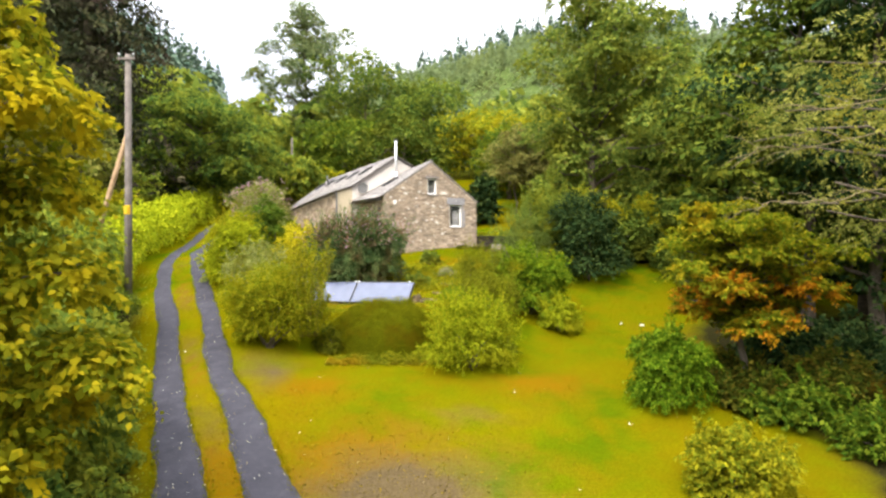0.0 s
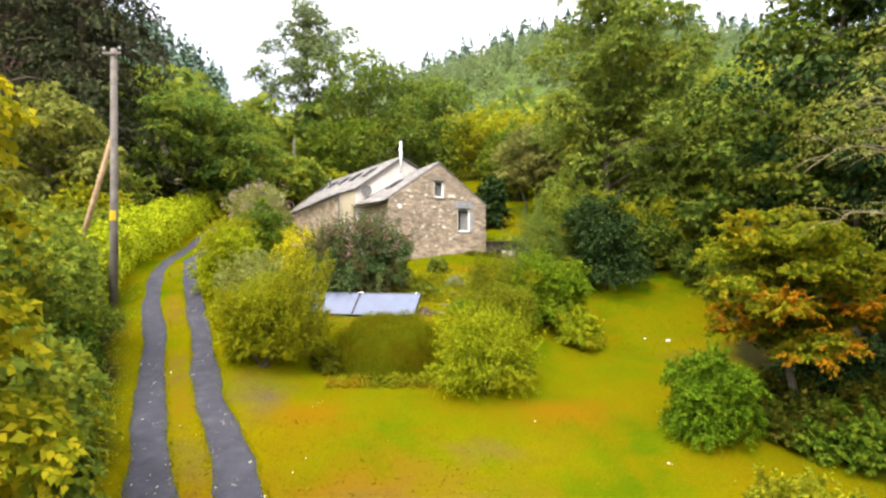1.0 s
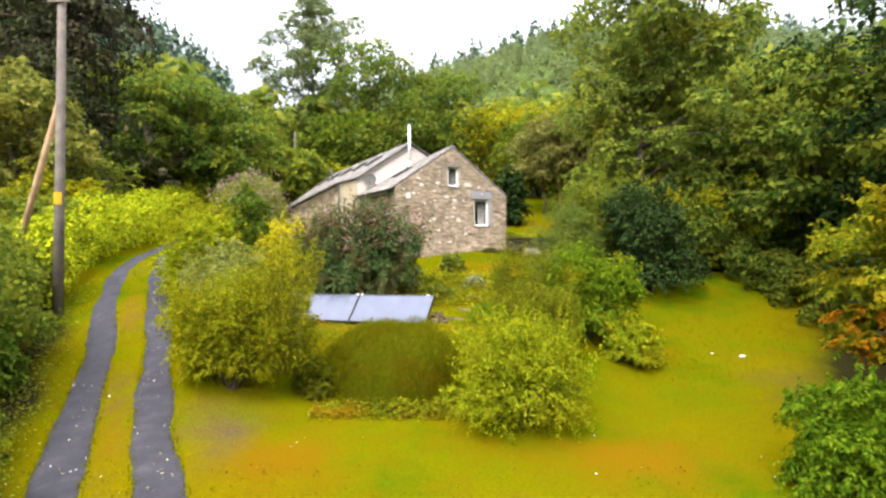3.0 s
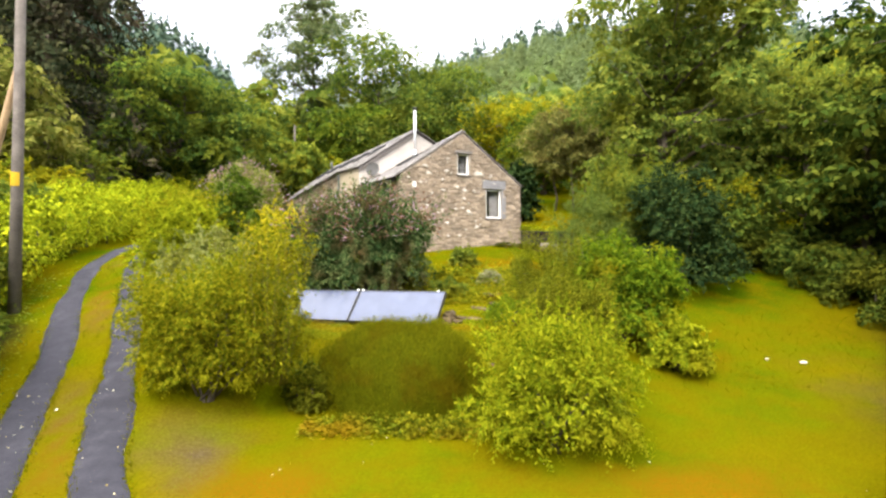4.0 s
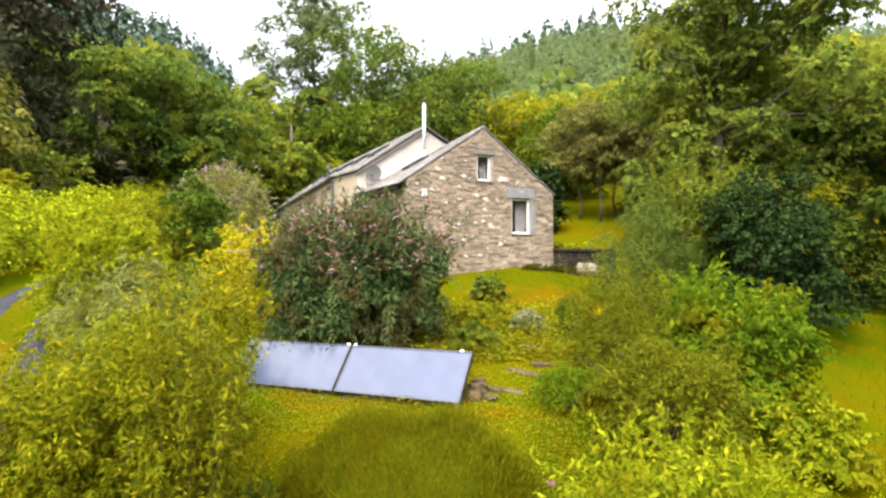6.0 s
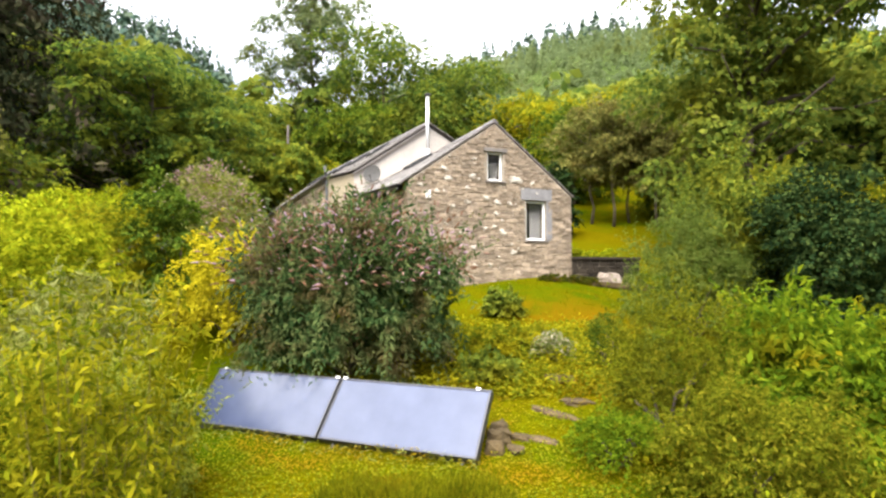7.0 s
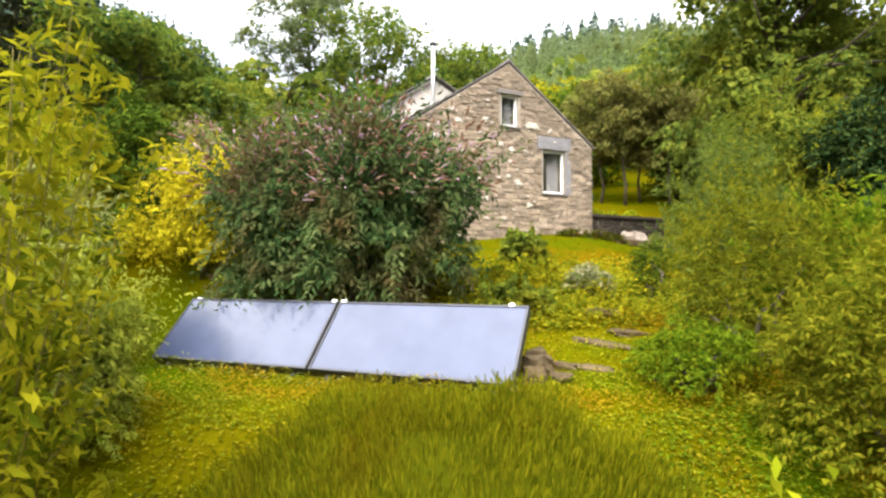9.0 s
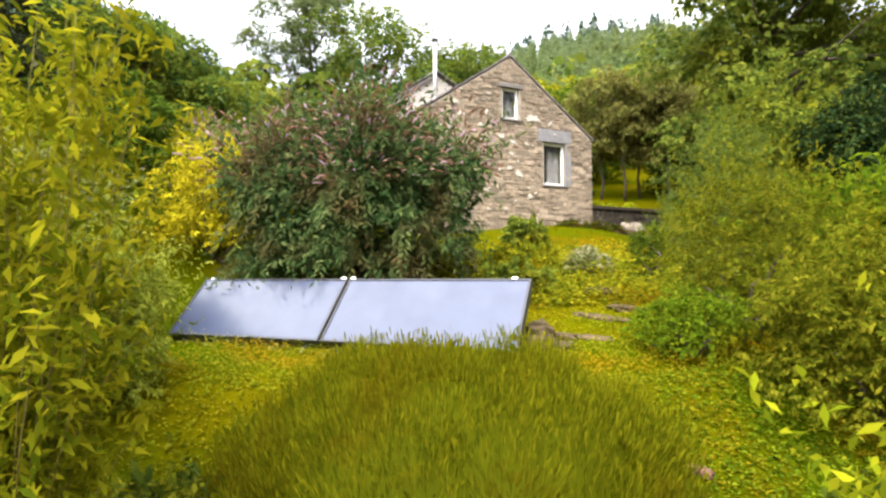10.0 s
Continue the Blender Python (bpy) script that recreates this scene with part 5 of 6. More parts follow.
def wands(name, label, x, y, spread, low, high, count, leaf, mat, seed, lean=(0, 0)):
    """A clump of long thin upright shoots, each with leaves set along its stem."""
    rng = np.random.default_rng(seed)
    z0 = float(land(x, y)) - 0.03
    ob = thing(name, pose(x, y, z0), label, "shrub", B)
    P, D = [], []
    for j in range(count):
        a = rng.uniform(0, math.tau)
        rr = spread * math.sqrt(rng.random())
        foot = np.array((0.45 * rr * math.cos(a), 0.45 * rr * math.sin(a), 0.45 * low))
        hh = rng.uniform(low, high)
        tip = np.array((rr * math.cos(a) * 1.15 + lean[0], rr * math.sin(a) * 1.15 + lean[1], hh))
        bend = np.array((*rng.normal(0, 0.06, 2), 0.10 * hh))
        line = [foot, foot * 0.6 + tip * 0.4 + bend, foot * 0.25 + tip * 0.75 + bend * 0.7, tip]
        bm = bmesh.new()
        tube(bm, line, [0.005, 0.004, 0.003, 0.0015], 4)
        part("shoot", bm, twig_green, ob)
        t = rng.uniform(0.05, 1.0, 120)
        q = np.stack([np.interp(t, (0, 0.4, 0.75, 1), [v[k] for v in line]) for k in range(3)], 1)
        d = unit(rng, 120, -0.2)
        P.append(q + d * leaf * rng.uniform(0.4, 1.4, (120, 1)) * (1.8 - t)[:, None])
        D.append(d)
    P, D = np.concatenate(P), np.concatenate(D)
    part("foliage", leaf_mesh(name, leaf_quads(P, D, leaf, 0.32, rng, 0.2), mat), None, ob)


wands("willow_clump", "clump of tall slender yellow-green willow shoots", -3.92, 16.35, 0.64, 1.4, 3.65, 62, 0.082, leaf_willow, 221, (0.1, 0.0))
shrub("leafy_shrub", "low olive-green leafy plant beside the willow", -3.5, 17.0, 0.42, 0.4, 0.8, leaf_olive, 6000, 0.06, 223, 0.45, 16, 60, 0.3, group=B)
shrub("leafy_shrub", "feathery pale green shrub beside the collectors", -4.75, 18.1, 0.6, 0.55, 1.4, leaf_soft, 9000, 0.06, 224, 0.3, 20, 200, 0.5, group=B)
# lavender mound: upright spikes over a dome
def lavender(x, y, rx, ry, h, seed):
    rng = np.random.default_rng(seed)
    z0 = float(land(x, y)) - 0.05
    n = 41000
    d = unit(rng, n, -0.05)
    tuft = unit(rng, 150, -0.1)
    near = np.concatenate([np.argmax(part_d @ tuft.T, 1) for part_d in np.array_split(d, 8)])
    away = np.linalg.norm(d - tuft[near], axis=1)
    size = rng.uniform(0.75, 1.25, 150)[near]
    lump = 1 + 0.07 * np.sin(d[:, 0] * 7 + 2) * np.cos(d[:, 1] * 6) + 0.10 * size * np.clip(1 - (away / 0.20) ** 2, -0.9, 1) + rng.normal(0, 0.025, n)
    q = np.stack([d[:, 0], d[:, 1], np.maximum(d[:, 2], 0) ** 0.62], 1)
    p = q * np.array((rx, ry, h)) * lump[:, None] * (0.82 + 0.12 * rng.random((n, 1)))
    p[:, 2] += 0.28 * p[:, 1]      # it leans on the bank
    ax = tuft[near] * 0.35 + (d - tuft[near]) * 2.2 + rng.normal(0, 0.14, (n, 3)) + np.array((0, 0, 0.9))
    ax /= np.linalg.norm(ax, axis=1, keepdims=True)
    ln = rng.uniform(0.04, 0.10, n)[:, None]
    sd = np.cross(ax, unit(rng, n))
    sd /= np.linalg.norm(sd, axis=1, keepdims=True)
    w = 0.0052
    V = np.stack([p - sd * w * 0.6, p + ax * ln * 0.7 - sd * w, p + ax * ln, p + ax * ln * 0.7 + sd * w], 1).reshape(-1, 3)
    ob = thing("lavender_bush", pose(x, y, z0), "broad rounded olive-green lavender bush gone over", "shrub", B)
    bm = bmesh.new()
    bmesh.ops.create_uvsphere(bm, u_segments=32, v_segments=16, radius=0.82)
    for v in list(bm.verts):
        v.co = Vector((v.co.x * rx, v.co.y * ry, max(v.co.z, 0) ** 0.62 * h * 0.93 + 0.28 * v.co.y * ry))
    part("woody_dome", bm, leaf_heather, ob)
    part("foliage", leaf_mesh("lavender", V, leaf_heather), None, ob)
lavender(-1.80, 17.25, 1.50, 1.12, 1.33, 210)
# shrubs right of the collectors
shrub("leafy_shrub", "bright yellow-green arching shrub at the lawn's edge", 0.78, 15.5, 1.22, 1.0, 1.92, leaf_lime2, 13500, 0.078, 202, 0.36, 22, 520, 0.6, group=B, lobe=0.36, droop=0.8, spray=1.6)
shrub("leafy_shrub", "bright green large-leaved shrub with yellowing leaves", 3.05, 19.95, 1.45, 1.2, 2.12, leaf_bright, 13000, 0.125, 203, 0.40, 30, 260, 0.6, group=B, droop=0.7, spray=1.3)
shrub("olive_shrub", "olive small-leaved shrub beside the lavender", 1.5, 18.1, 0.95, 0.85, 1.7, leaf_olive, 20000, 0.056, 204, 0.36, 30, 260, 0.35, group=B)
shrub("grey_willow", "soft olive-green fine-leaved willow shrub", 1.2, 19.6, 0.95, 0.75, 1.7, leaf_olive, 13000, 0.064, 205, 0.22, 22, 260, 0.6, group=B, up_bias=1.2)
shrub("leafy_shrub", "low bright green shrub on the lawn's edge", 3.95, 19.0, 0.78, 0.65, 1.1, leaf_lime2, 7000, 0.09, 206, 0.45, 16, 40, 0.3, group=B, droop=0.7)


def panicles(L, count, rng, size=0.2, hang=0.35, mat=flower_lilac, reach=1.1):
    """Flower spikes: tapering spindles that nod from the crown's outside."""
    V, F = [], []
    L = np.asarray(L)
    for j in range(count):
        l = L[rng.integers(0, len(L) - 1)]
        d = unit(rng, 1, 0.0)[0]
        p = l[:3] + d * l[3] * rng.uniform(0.85, reach)
        a = d + np.array((0, 0, rng.uniform(-hang, 0.5)))
        a /= np.linalg.norm(a)
        s = np.cross(a, (0.3, 0.2, 0.9))
        s /= np.linalg.norm(s)
        u = np.cross(a, s)
        ln, w = size * rng.uniform(0.6, 1.2), size * 0.11
        i = len(V)
        for t, k in ((0, 0.5), (0.3, 1.0), (0.7, 0.7), (1.0, 0.1)):
            c = p + a * ln * t + np.array((0, 0, -0.25 * ln * t * t))
            for q in range(4):
                ang = q * math.pi / 2
                V.append(c + w * k * (math.cos(ang) * s + math.sin(ang) * u))
        for ring in range(3):
            for q in range(4):
                F.append((i + ring * 4 + q, i + ring * 4 + (q + 1) % 4, i + ring * 4 + 4 + (q + 1) % 4, i + ring * 4 + 4 + q))
    return quick_mesh("panicles", V, F, mat)


ob, L = shrub("buddleja", "large buddleja with fading lilac and brown flower spikes", -3.32, 21.72, 1.78, 1.1, 2.55, leaf_buddleja, 22000, 0.125, 207, 0.30, 40, 700, 0.8, group=B, up_bias=0.8, droop=0.8, spray=1.3)
part("flower_mass", panicles([(q[0], q[1], q[2] + 0.12, q[3] * 1.2) for q in L if q[2] > 1.25], 2100, np.random.default_rng(1), 0.14, 0.35, flower_lilac, 2.0), None, ob, "lilac to brown flower spikes", "stuff")
shrub("golden_shrub", "golden-yellow shrub with small dense leaves", -5.65, 22.6, 1.36, 1.05, 2.0, leaf_gold, 17000, 0.07, 208, 0.5, 22, 80, 0.35, group=B)
shrub("dark_conifer_bush", "dark green lumpy dwarf conifer", -7.35, 23.4, 0.85, 0.8, 2.9, leaf_conifer, 12000, 0.10, 209, 0.35, 24, group=B)
ob, L = shrub("buddleja", "tall buddleja covered in faded pinkish flower spikes", -10.3, 31.6, 1.8, 1.5, 2.9, leaf_silver, 8000, 0.13, 211, 0.28, 30, 120, 0.5, group=B)
part("flower_mass", panicles([(q[0], q[1], q[2] + 0.08, q[3] * 1.2) for q in L if q[2] > 0.9], 1000, np.random.default_rng(2), 0.17, 0.35, flower_dead, 1.35), None, ob, "faded pink flower spikes", "stuff")
# shrubs along the track's garden side
shrub("willow_shrub", "pale yellow-green feathery shrub beside the track", -6.55, 19.6, 1.1, 1.0, 2.0, leaf_silver, 11500, 0.10, 212, 0.28, 26, 120, 0.5, group=B)
shrub("willow_shrub", "light green leafy shrub beside the track", -7.7, 20.6, 1.15, 1.0, 2.4, leaf_lime2, 11500, 0.10, 213, 0.4, 26, 90, 0.45, group=B)
shrub("willow_shrub", "yellow-green tall soft shrub beside the track", -8.4, 23.2, 1.2, 1.1, 2.2, leaf_yellow, 12000, 0.09, 214, 0.35, 24, 100, 0.5, group=B)
shrub("willow_shrub", "pale yellow-green feathery shrub behind the willow", -5.45, 18.2, 1.1, 0.85, 1.65, leaf_soft, 11000, 0.09, 215, 0.3, 24, 110, 0.4, group=B)
# shrubs in front of the cottage and to its side
shrub("grey_willow", "soft yellow-green rounded willow by the cottage", 3.62, 24.9, 1.48, 1.2, 2.85, leaf_willow_green, 18000, 0.085, 216, 0.22, 26, 300, 0.5, group=B, up_bias=1.1)
shrub("dark_shrub", "large dark green evergreen shrub", 6.3, 24.3, 1.8, 1.5, 4.0, leaf_dark, 22000, 0.11, 217, 0.5, 32, 60, 0.4, group=B)
shrub("olive_shrub", "tall yellow-tipped shrub behind the evergreen", 5.4, 26.0, 1.8, 1.4, 4.05, leaf_mid, 15000, 0.125, 218, 0.45, 32, 260, 0.8, group=B, up_bias=1.1)
ob, L = shrub("flowering_bush", "small bush covered in cream-white flowers", 0.15, 22.2, 0.38, 0.34, 0.5, leaf_grey, 2600, 0.05, 219, 0.5, 14, group=B, lobe=0.5)
p, o = on_lobes(L, 900, np.random.default_rng(4), 0.1)
part("flowers", leaf_mesh("flowers", leaf_quads(p * np.array((1.03, 1.03, 1.05)), o, 0.035, 0.9, np.random.default_rng(5)), flower_white), None, ob, "cream-white flowers", "stuff")
for k, (x, y, rx, h, mt, lf) in enumerate(((1.9, 22.3, 0.45, 0.6, leaf_mid, 0.06), (-0.55, 24.3, 0.45, 0.6, leaf_mid, 0.08), (-1.0, 21.4, 0.5, 0.35, leaf_mid, 0.09), (-0.3, 22.9, 0.6, 0.32, leaf_yellow, 0.08), (-0.9, 22.3, 0.55, 0.38, leaf_yellow, 0.08),
        (1.4, 20.9, 0.5, 0.5, leaf_mid, 0.08), (0.75, 17.2, 0.5, 0.45, leaf_mid, 0.07), (1.5, 16.6, 0.6, 0.6, leaf_mid, 0.08), (-3.6, 17.3, 0.45, 0.4, leaf_mid, 0.09), (-0.55, 16.4, 0.30, 0.38, leaf_lime2, 0.08), (-1.55, 16.0, 0.18, 0.28, leaf_yellow, 0.06), (-0.9, 16.0, 0.20, 0.24, leaf_yellow, 0.06))):
    shrub("bed_plant", "low leafy plant in the garden bed", x, y, rx, rx * 0.85, h, mt, 2500, lf * 1.1, 230 + k, 0.5, 14, 20, 0.2, group="low plants of the beds", lobe=0.5, category="plant")

shrub("clipped_shrub", "narrow clipped olive-green conical shrub", 1.0, 22.0, 0.30, 0.28, 0.95, leaf_hedge, 7000, 0.036, 226, 0.5, 20, group=B, lobe=0.5)
shrub("mound_shrub", "dense low bright green mound of small leaves", 0.42, 19.1, 0.58, 0.52, 0.72, leaf_bright, 10000, 0.034, 227, 0.55, 24, group=B, lobe=0.5)

# lawn side on the right
shrub("leafy_shrub", "bright green rounded shrub on the lawn", 5.18, 13.0, 0.86, 0.86, 1.85, leaf_lawn_bush, 17000, 0.085, 240, 0.42, 24, 70, 0.3, group=B, droop=0.7, spray=1.2)
shrub("olive_shrub", "low yellow-green shrub on the lawn", 4.95, 9.5, 0.8, 0.75, 1.3, leaf_yellow, 10000, 0.09, 241, 0.45, 22, 60, 0.3, group=B)
tree("autumn_tree", "small spreading tree turning orange and yellow", 7.35, 13.75, 4.95, 1.75, leaf_autumn, 20000, 0.115, 242, 0.10, 0.34, 28, 0.6, per=4, lobe=0.30, flat=0.40, depth=0.7, shoots=300, droop=0.3, turned=leaf_orange)
# leaf_dark clumps are a dark backdrop: the hollow's shade in leaf colour
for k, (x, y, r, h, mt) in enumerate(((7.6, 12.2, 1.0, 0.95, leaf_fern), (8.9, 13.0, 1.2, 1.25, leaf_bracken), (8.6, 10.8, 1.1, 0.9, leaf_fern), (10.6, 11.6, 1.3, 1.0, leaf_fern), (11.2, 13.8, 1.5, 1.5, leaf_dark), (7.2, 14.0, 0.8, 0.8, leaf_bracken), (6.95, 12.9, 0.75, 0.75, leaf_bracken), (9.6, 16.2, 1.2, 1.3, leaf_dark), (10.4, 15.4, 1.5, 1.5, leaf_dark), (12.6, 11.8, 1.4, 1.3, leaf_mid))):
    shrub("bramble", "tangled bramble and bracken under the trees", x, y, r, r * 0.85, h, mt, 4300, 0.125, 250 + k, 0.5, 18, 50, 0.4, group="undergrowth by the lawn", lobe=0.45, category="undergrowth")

# ---- hedges along the track ----
def hedge(name, label, pts, width, h, mat, n, leaf, seed, wob=0.25):
    """A rounded hedge along a line on the ground."""
    rng = np.random.default_rng(seed)
    pts = np.array(pts, float)
    d = np.r_[0, np.cumsum(np.hypot(*np.diff(pts, axis=0).T))]
    s = np.arange(0, d[-1] + 0.1, 0.62)
    x, y = np.interp(s, d, pts[:, 0]), np.interp(s, d, pts[:, 1])
    L = []
    for a, b in zip(x, y):
        g = float(land(a, b))
        for hz, off, r in ((0.25, 0.35, 0.5), (0.25, -0.35, 0.5), (0.62, 0.3, 0.52), (0.62, -0.3, 0.52), (0.80, 0.0, 0.55)):
            ang = rng.normal(0, wob, 3)
            L.append((a + off * width + ang[0] * 0.5, b + ang[1], g + h * hz + ang[2] * 0.3, r * min(width, h) * 0.56 * rng.uniform(0.65, 1.3)))
    p, o = on_lobes(L, n, rng, 0.3, 0.95)
    c = np.array((x[0], y[0], float(land(x[0], y[0]))))
    ob = thing(name, pose(*c), label, "hedge")
    part("foliage", leaf_mesh(name, leaf_quads(p - c, o, leaf, 0.55, rng), mat), None, ob)
    bm = bmesh.new()
    for a, b in zip(x[::3], y[::3]):
        q = Vector((a, b, float(land(a, b)))) - Vector(c)
        tube(bm, [q, q + Vector((0.05, 0.05, h * 0.6))], [0.05, 0.02], 5)
    part("woody_base", bm, bark, ob, kind="stuff")
    return ob


hedge("clipped_hedge", "clipped lime-green hedge along the track", ((-12.3, 19.5), (-13.4, 23.5), (-14.6, 28.5), (-16.3, 34), (-17.2, 41)), 1.9, 2.1, leaf_lime, 30000, 0.115, 301, 0.20)
hedge("wild_hedge", "dark green wild hedge beside the track", ((-10.6, 16.6), (-11.9, 19.2), (-13.0, 21)), 1.5, 1.6, leaf_mid, 12000, 0.125, 302)

corner = [HOUSE @ Vector((u, 1.05, 0)) for u in (2.75, 3.9, 5.1)]
hedge("low_hedge", "low bright green hedge behind the dark wall", [(q.x, q.y) for q in corner], 0.7, 0.75, leaf_lime2, 5000, 0.085, 304, 0.10)
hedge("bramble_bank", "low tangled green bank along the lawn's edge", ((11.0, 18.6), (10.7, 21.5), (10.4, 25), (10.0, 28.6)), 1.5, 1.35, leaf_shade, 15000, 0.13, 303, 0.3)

# tall leafy hedge trees close on the left of the track
for k, (x, y, h, r, mt, n, lf) in enumerate(((-4.8, 5.1, 8.4, 1.25, leaf_hazel, 28000, 0.11), (-10.6, 13.4, 4.9, 2.2, leaf_mid, 14000, 0.15), (-10.0, 10.6, 5.0, 1.7, leaf_mid, 11000, 0.15), (-8.6, 7.6, 4.8, 1.5, leaf_mid, 8500, 0.14), (-12.4, 16.2, 4.2, 2.0, leaf_mid, 9500, 0.15), (-7.6, 3.4, 6.8, 1.7, leaf_mid, 8000, 0.12))):
    tree("hedge_tree", "leafy yellow-green hedgerow tree beside the track", x, y, h, r, mt, n, lf, 310 + k, 0.10, 0.26 if k == 0 else 0.12, 18 if k == 0 else 13, 0.7, group="hedgerow trees by the track", per=3, lobe=0.42)
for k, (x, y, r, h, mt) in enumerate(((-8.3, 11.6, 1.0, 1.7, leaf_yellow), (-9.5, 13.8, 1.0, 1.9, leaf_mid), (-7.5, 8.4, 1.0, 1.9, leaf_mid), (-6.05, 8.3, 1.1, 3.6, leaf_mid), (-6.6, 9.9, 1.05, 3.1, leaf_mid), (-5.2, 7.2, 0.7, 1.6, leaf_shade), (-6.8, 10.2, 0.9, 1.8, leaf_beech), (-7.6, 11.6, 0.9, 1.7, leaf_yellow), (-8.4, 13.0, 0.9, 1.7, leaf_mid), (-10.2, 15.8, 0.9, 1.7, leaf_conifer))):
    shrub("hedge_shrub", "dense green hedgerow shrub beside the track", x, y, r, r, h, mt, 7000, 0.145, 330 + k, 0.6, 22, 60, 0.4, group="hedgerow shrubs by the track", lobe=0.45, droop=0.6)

# ---- trees round the place ----
T = "trees round the cottage"
tree("oak_tree", "tall old oak with spreading leafy limbs", 8.4, 32.6, 17.5, 4.9, leaf_oak, 34000, 0.25, 401, 0.26, 0.10, 44, 0.62, group=T, per=4, lobe=0.25, lean=(0.05, 0.0), side=0.34, open_=0.22)
tree("ash_tree", "tall open-crowned tree with gaps of sky", -15.8, 65.5, 22.5, 6.0, leaf_ash, 24000, 0.27, 402, 0.30, 0.20, 26, 0.6, group=T, per=4, lobe=0.20, open_=0.15, top=0.6)
tree("broadleaf_tree", "broad dark green tree behind the hedge", -17.8, 41.0, 9.0, 5.2, leaf_beech, 20000, 0.29, 403, 0.25, 0.12, 22, 0.6, group=T, per=3, lobe=0.30, flat=0.6)
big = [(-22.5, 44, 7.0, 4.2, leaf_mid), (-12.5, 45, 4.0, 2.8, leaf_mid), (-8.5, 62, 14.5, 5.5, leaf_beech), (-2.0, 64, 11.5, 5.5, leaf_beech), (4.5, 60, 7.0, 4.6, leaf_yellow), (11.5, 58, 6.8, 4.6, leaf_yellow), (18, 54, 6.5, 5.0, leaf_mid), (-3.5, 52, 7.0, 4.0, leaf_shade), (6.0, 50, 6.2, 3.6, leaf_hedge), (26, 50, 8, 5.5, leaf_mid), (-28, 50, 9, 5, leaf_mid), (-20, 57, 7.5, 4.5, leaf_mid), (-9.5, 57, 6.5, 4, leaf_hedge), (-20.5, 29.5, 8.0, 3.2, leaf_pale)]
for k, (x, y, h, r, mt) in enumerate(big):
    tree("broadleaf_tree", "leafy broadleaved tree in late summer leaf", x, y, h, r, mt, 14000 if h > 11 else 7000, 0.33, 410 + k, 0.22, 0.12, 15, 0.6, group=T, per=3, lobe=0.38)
for k, (x, y, h, r) in enumerate(((5.6, 43.0, 6.4, 2.0), (6.6, 42.2, 6.9, 2.2), (7.7, 43.2, 7.2, 2.2), (8.9, 42.3, 6.8, 2.2), (10.2, 43.4, 6.2, 2.3), (11.6, 43, 6.4, 2.6))):
    tree("pine_tree", "brownish open pine with slender bare trunk", x, y, h, r, leaf_pine, 4400, 0.25, 430 + k, 0.075, 0.34, 18, 0.40, group="slim pines behind the field", per=3, lobe=0.27, flat=0.85, open_=0.15)
# leaf_shade and leaf_dark crowns carry the wood's deep shade in their colour
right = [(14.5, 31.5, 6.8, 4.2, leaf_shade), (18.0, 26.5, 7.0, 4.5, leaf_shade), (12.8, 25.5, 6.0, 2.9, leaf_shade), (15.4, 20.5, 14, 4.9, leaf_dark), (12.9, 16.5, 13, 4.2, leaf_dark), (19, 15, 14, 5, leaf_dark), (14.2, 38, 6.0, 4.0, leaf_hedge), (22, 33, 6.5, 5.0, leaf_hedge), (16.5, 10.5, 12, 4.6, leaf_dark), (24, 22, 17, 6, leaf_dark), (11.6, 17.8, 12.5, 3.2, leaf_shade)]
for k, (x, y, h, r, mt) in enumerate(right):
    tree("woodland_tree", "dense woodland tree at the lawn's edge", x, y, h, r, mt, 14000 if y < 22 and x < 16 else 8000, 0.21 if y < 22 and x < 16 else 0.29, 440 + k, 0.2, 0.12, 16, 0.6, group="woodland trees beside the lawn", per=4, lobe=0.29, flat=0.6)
# tree with bare twigs that hangs over the lawn
overhang = tree("overhanging_tree", "pale-leaved tree with bare twigs over the lawn", 9.3, 9.6, 9.0, 3.5, leaf_pale, 12000, 0.09, 460, 0.14, 0.50, 26, 0.5, group=T, per=4, lobe=0.20, open_=0.28, side=-0.18)
for k, knots in enumerate((((9.3, 9.6, 6.6), (7.1, 9.0, 6.38), (5.9, 9.0, 6.09), (5.14, 9.0, 6.12), (4.66, 9.0, 5.77)), ((9.3, 9.6, 5.2), (7.13, 9.0, 5.42), (6.28, 9.0, 5.22), (5.25, 8.95, 5.22), (4.94, 8.9, 5.06)), ((9.2, 9.5, 7.1), (7.6, 9.1, 7.0), (6.3, 9.0, 6.72), (5.7, 9.0, 6.8)))):
    rb = np.random.default_rng(470 + k)
    bm = bmesh.new()
    line = []
    for a, b in zip(knots, knots[1:]):
        for q in range(4):
            line.append(Vector(a).lerp(Vector(b), q / 4) + Vector(rb.normal(0, 0.018, 3)))
    line.append(Vector(knots[-1]))
    tube(bm, line, [0.013 - 0.009 * q / len(line) for q in range(len(line))], 6)
    for q in range(9):
        p = line[len(line) // 3 + int(q * (len(line) * 0.66) / 9.5)]
        e = p + Vector((-0.30 - 0.35 * rb.random(), rb.normal(0, 0.2), rb.normal(0.02, 0.20)))
        tube(bm, [p, p.lerp(e, 0.5) + Vector((0, 0, 0.06)), e], [0.0055, 0.0045, 0.003], 4)
    tree_branch = part("bare_branch", bm, pale_bark, overhang, "pale bare branch")
    tree_branch.matrix_parent_inverse = overhang.matrix_world.inverted()
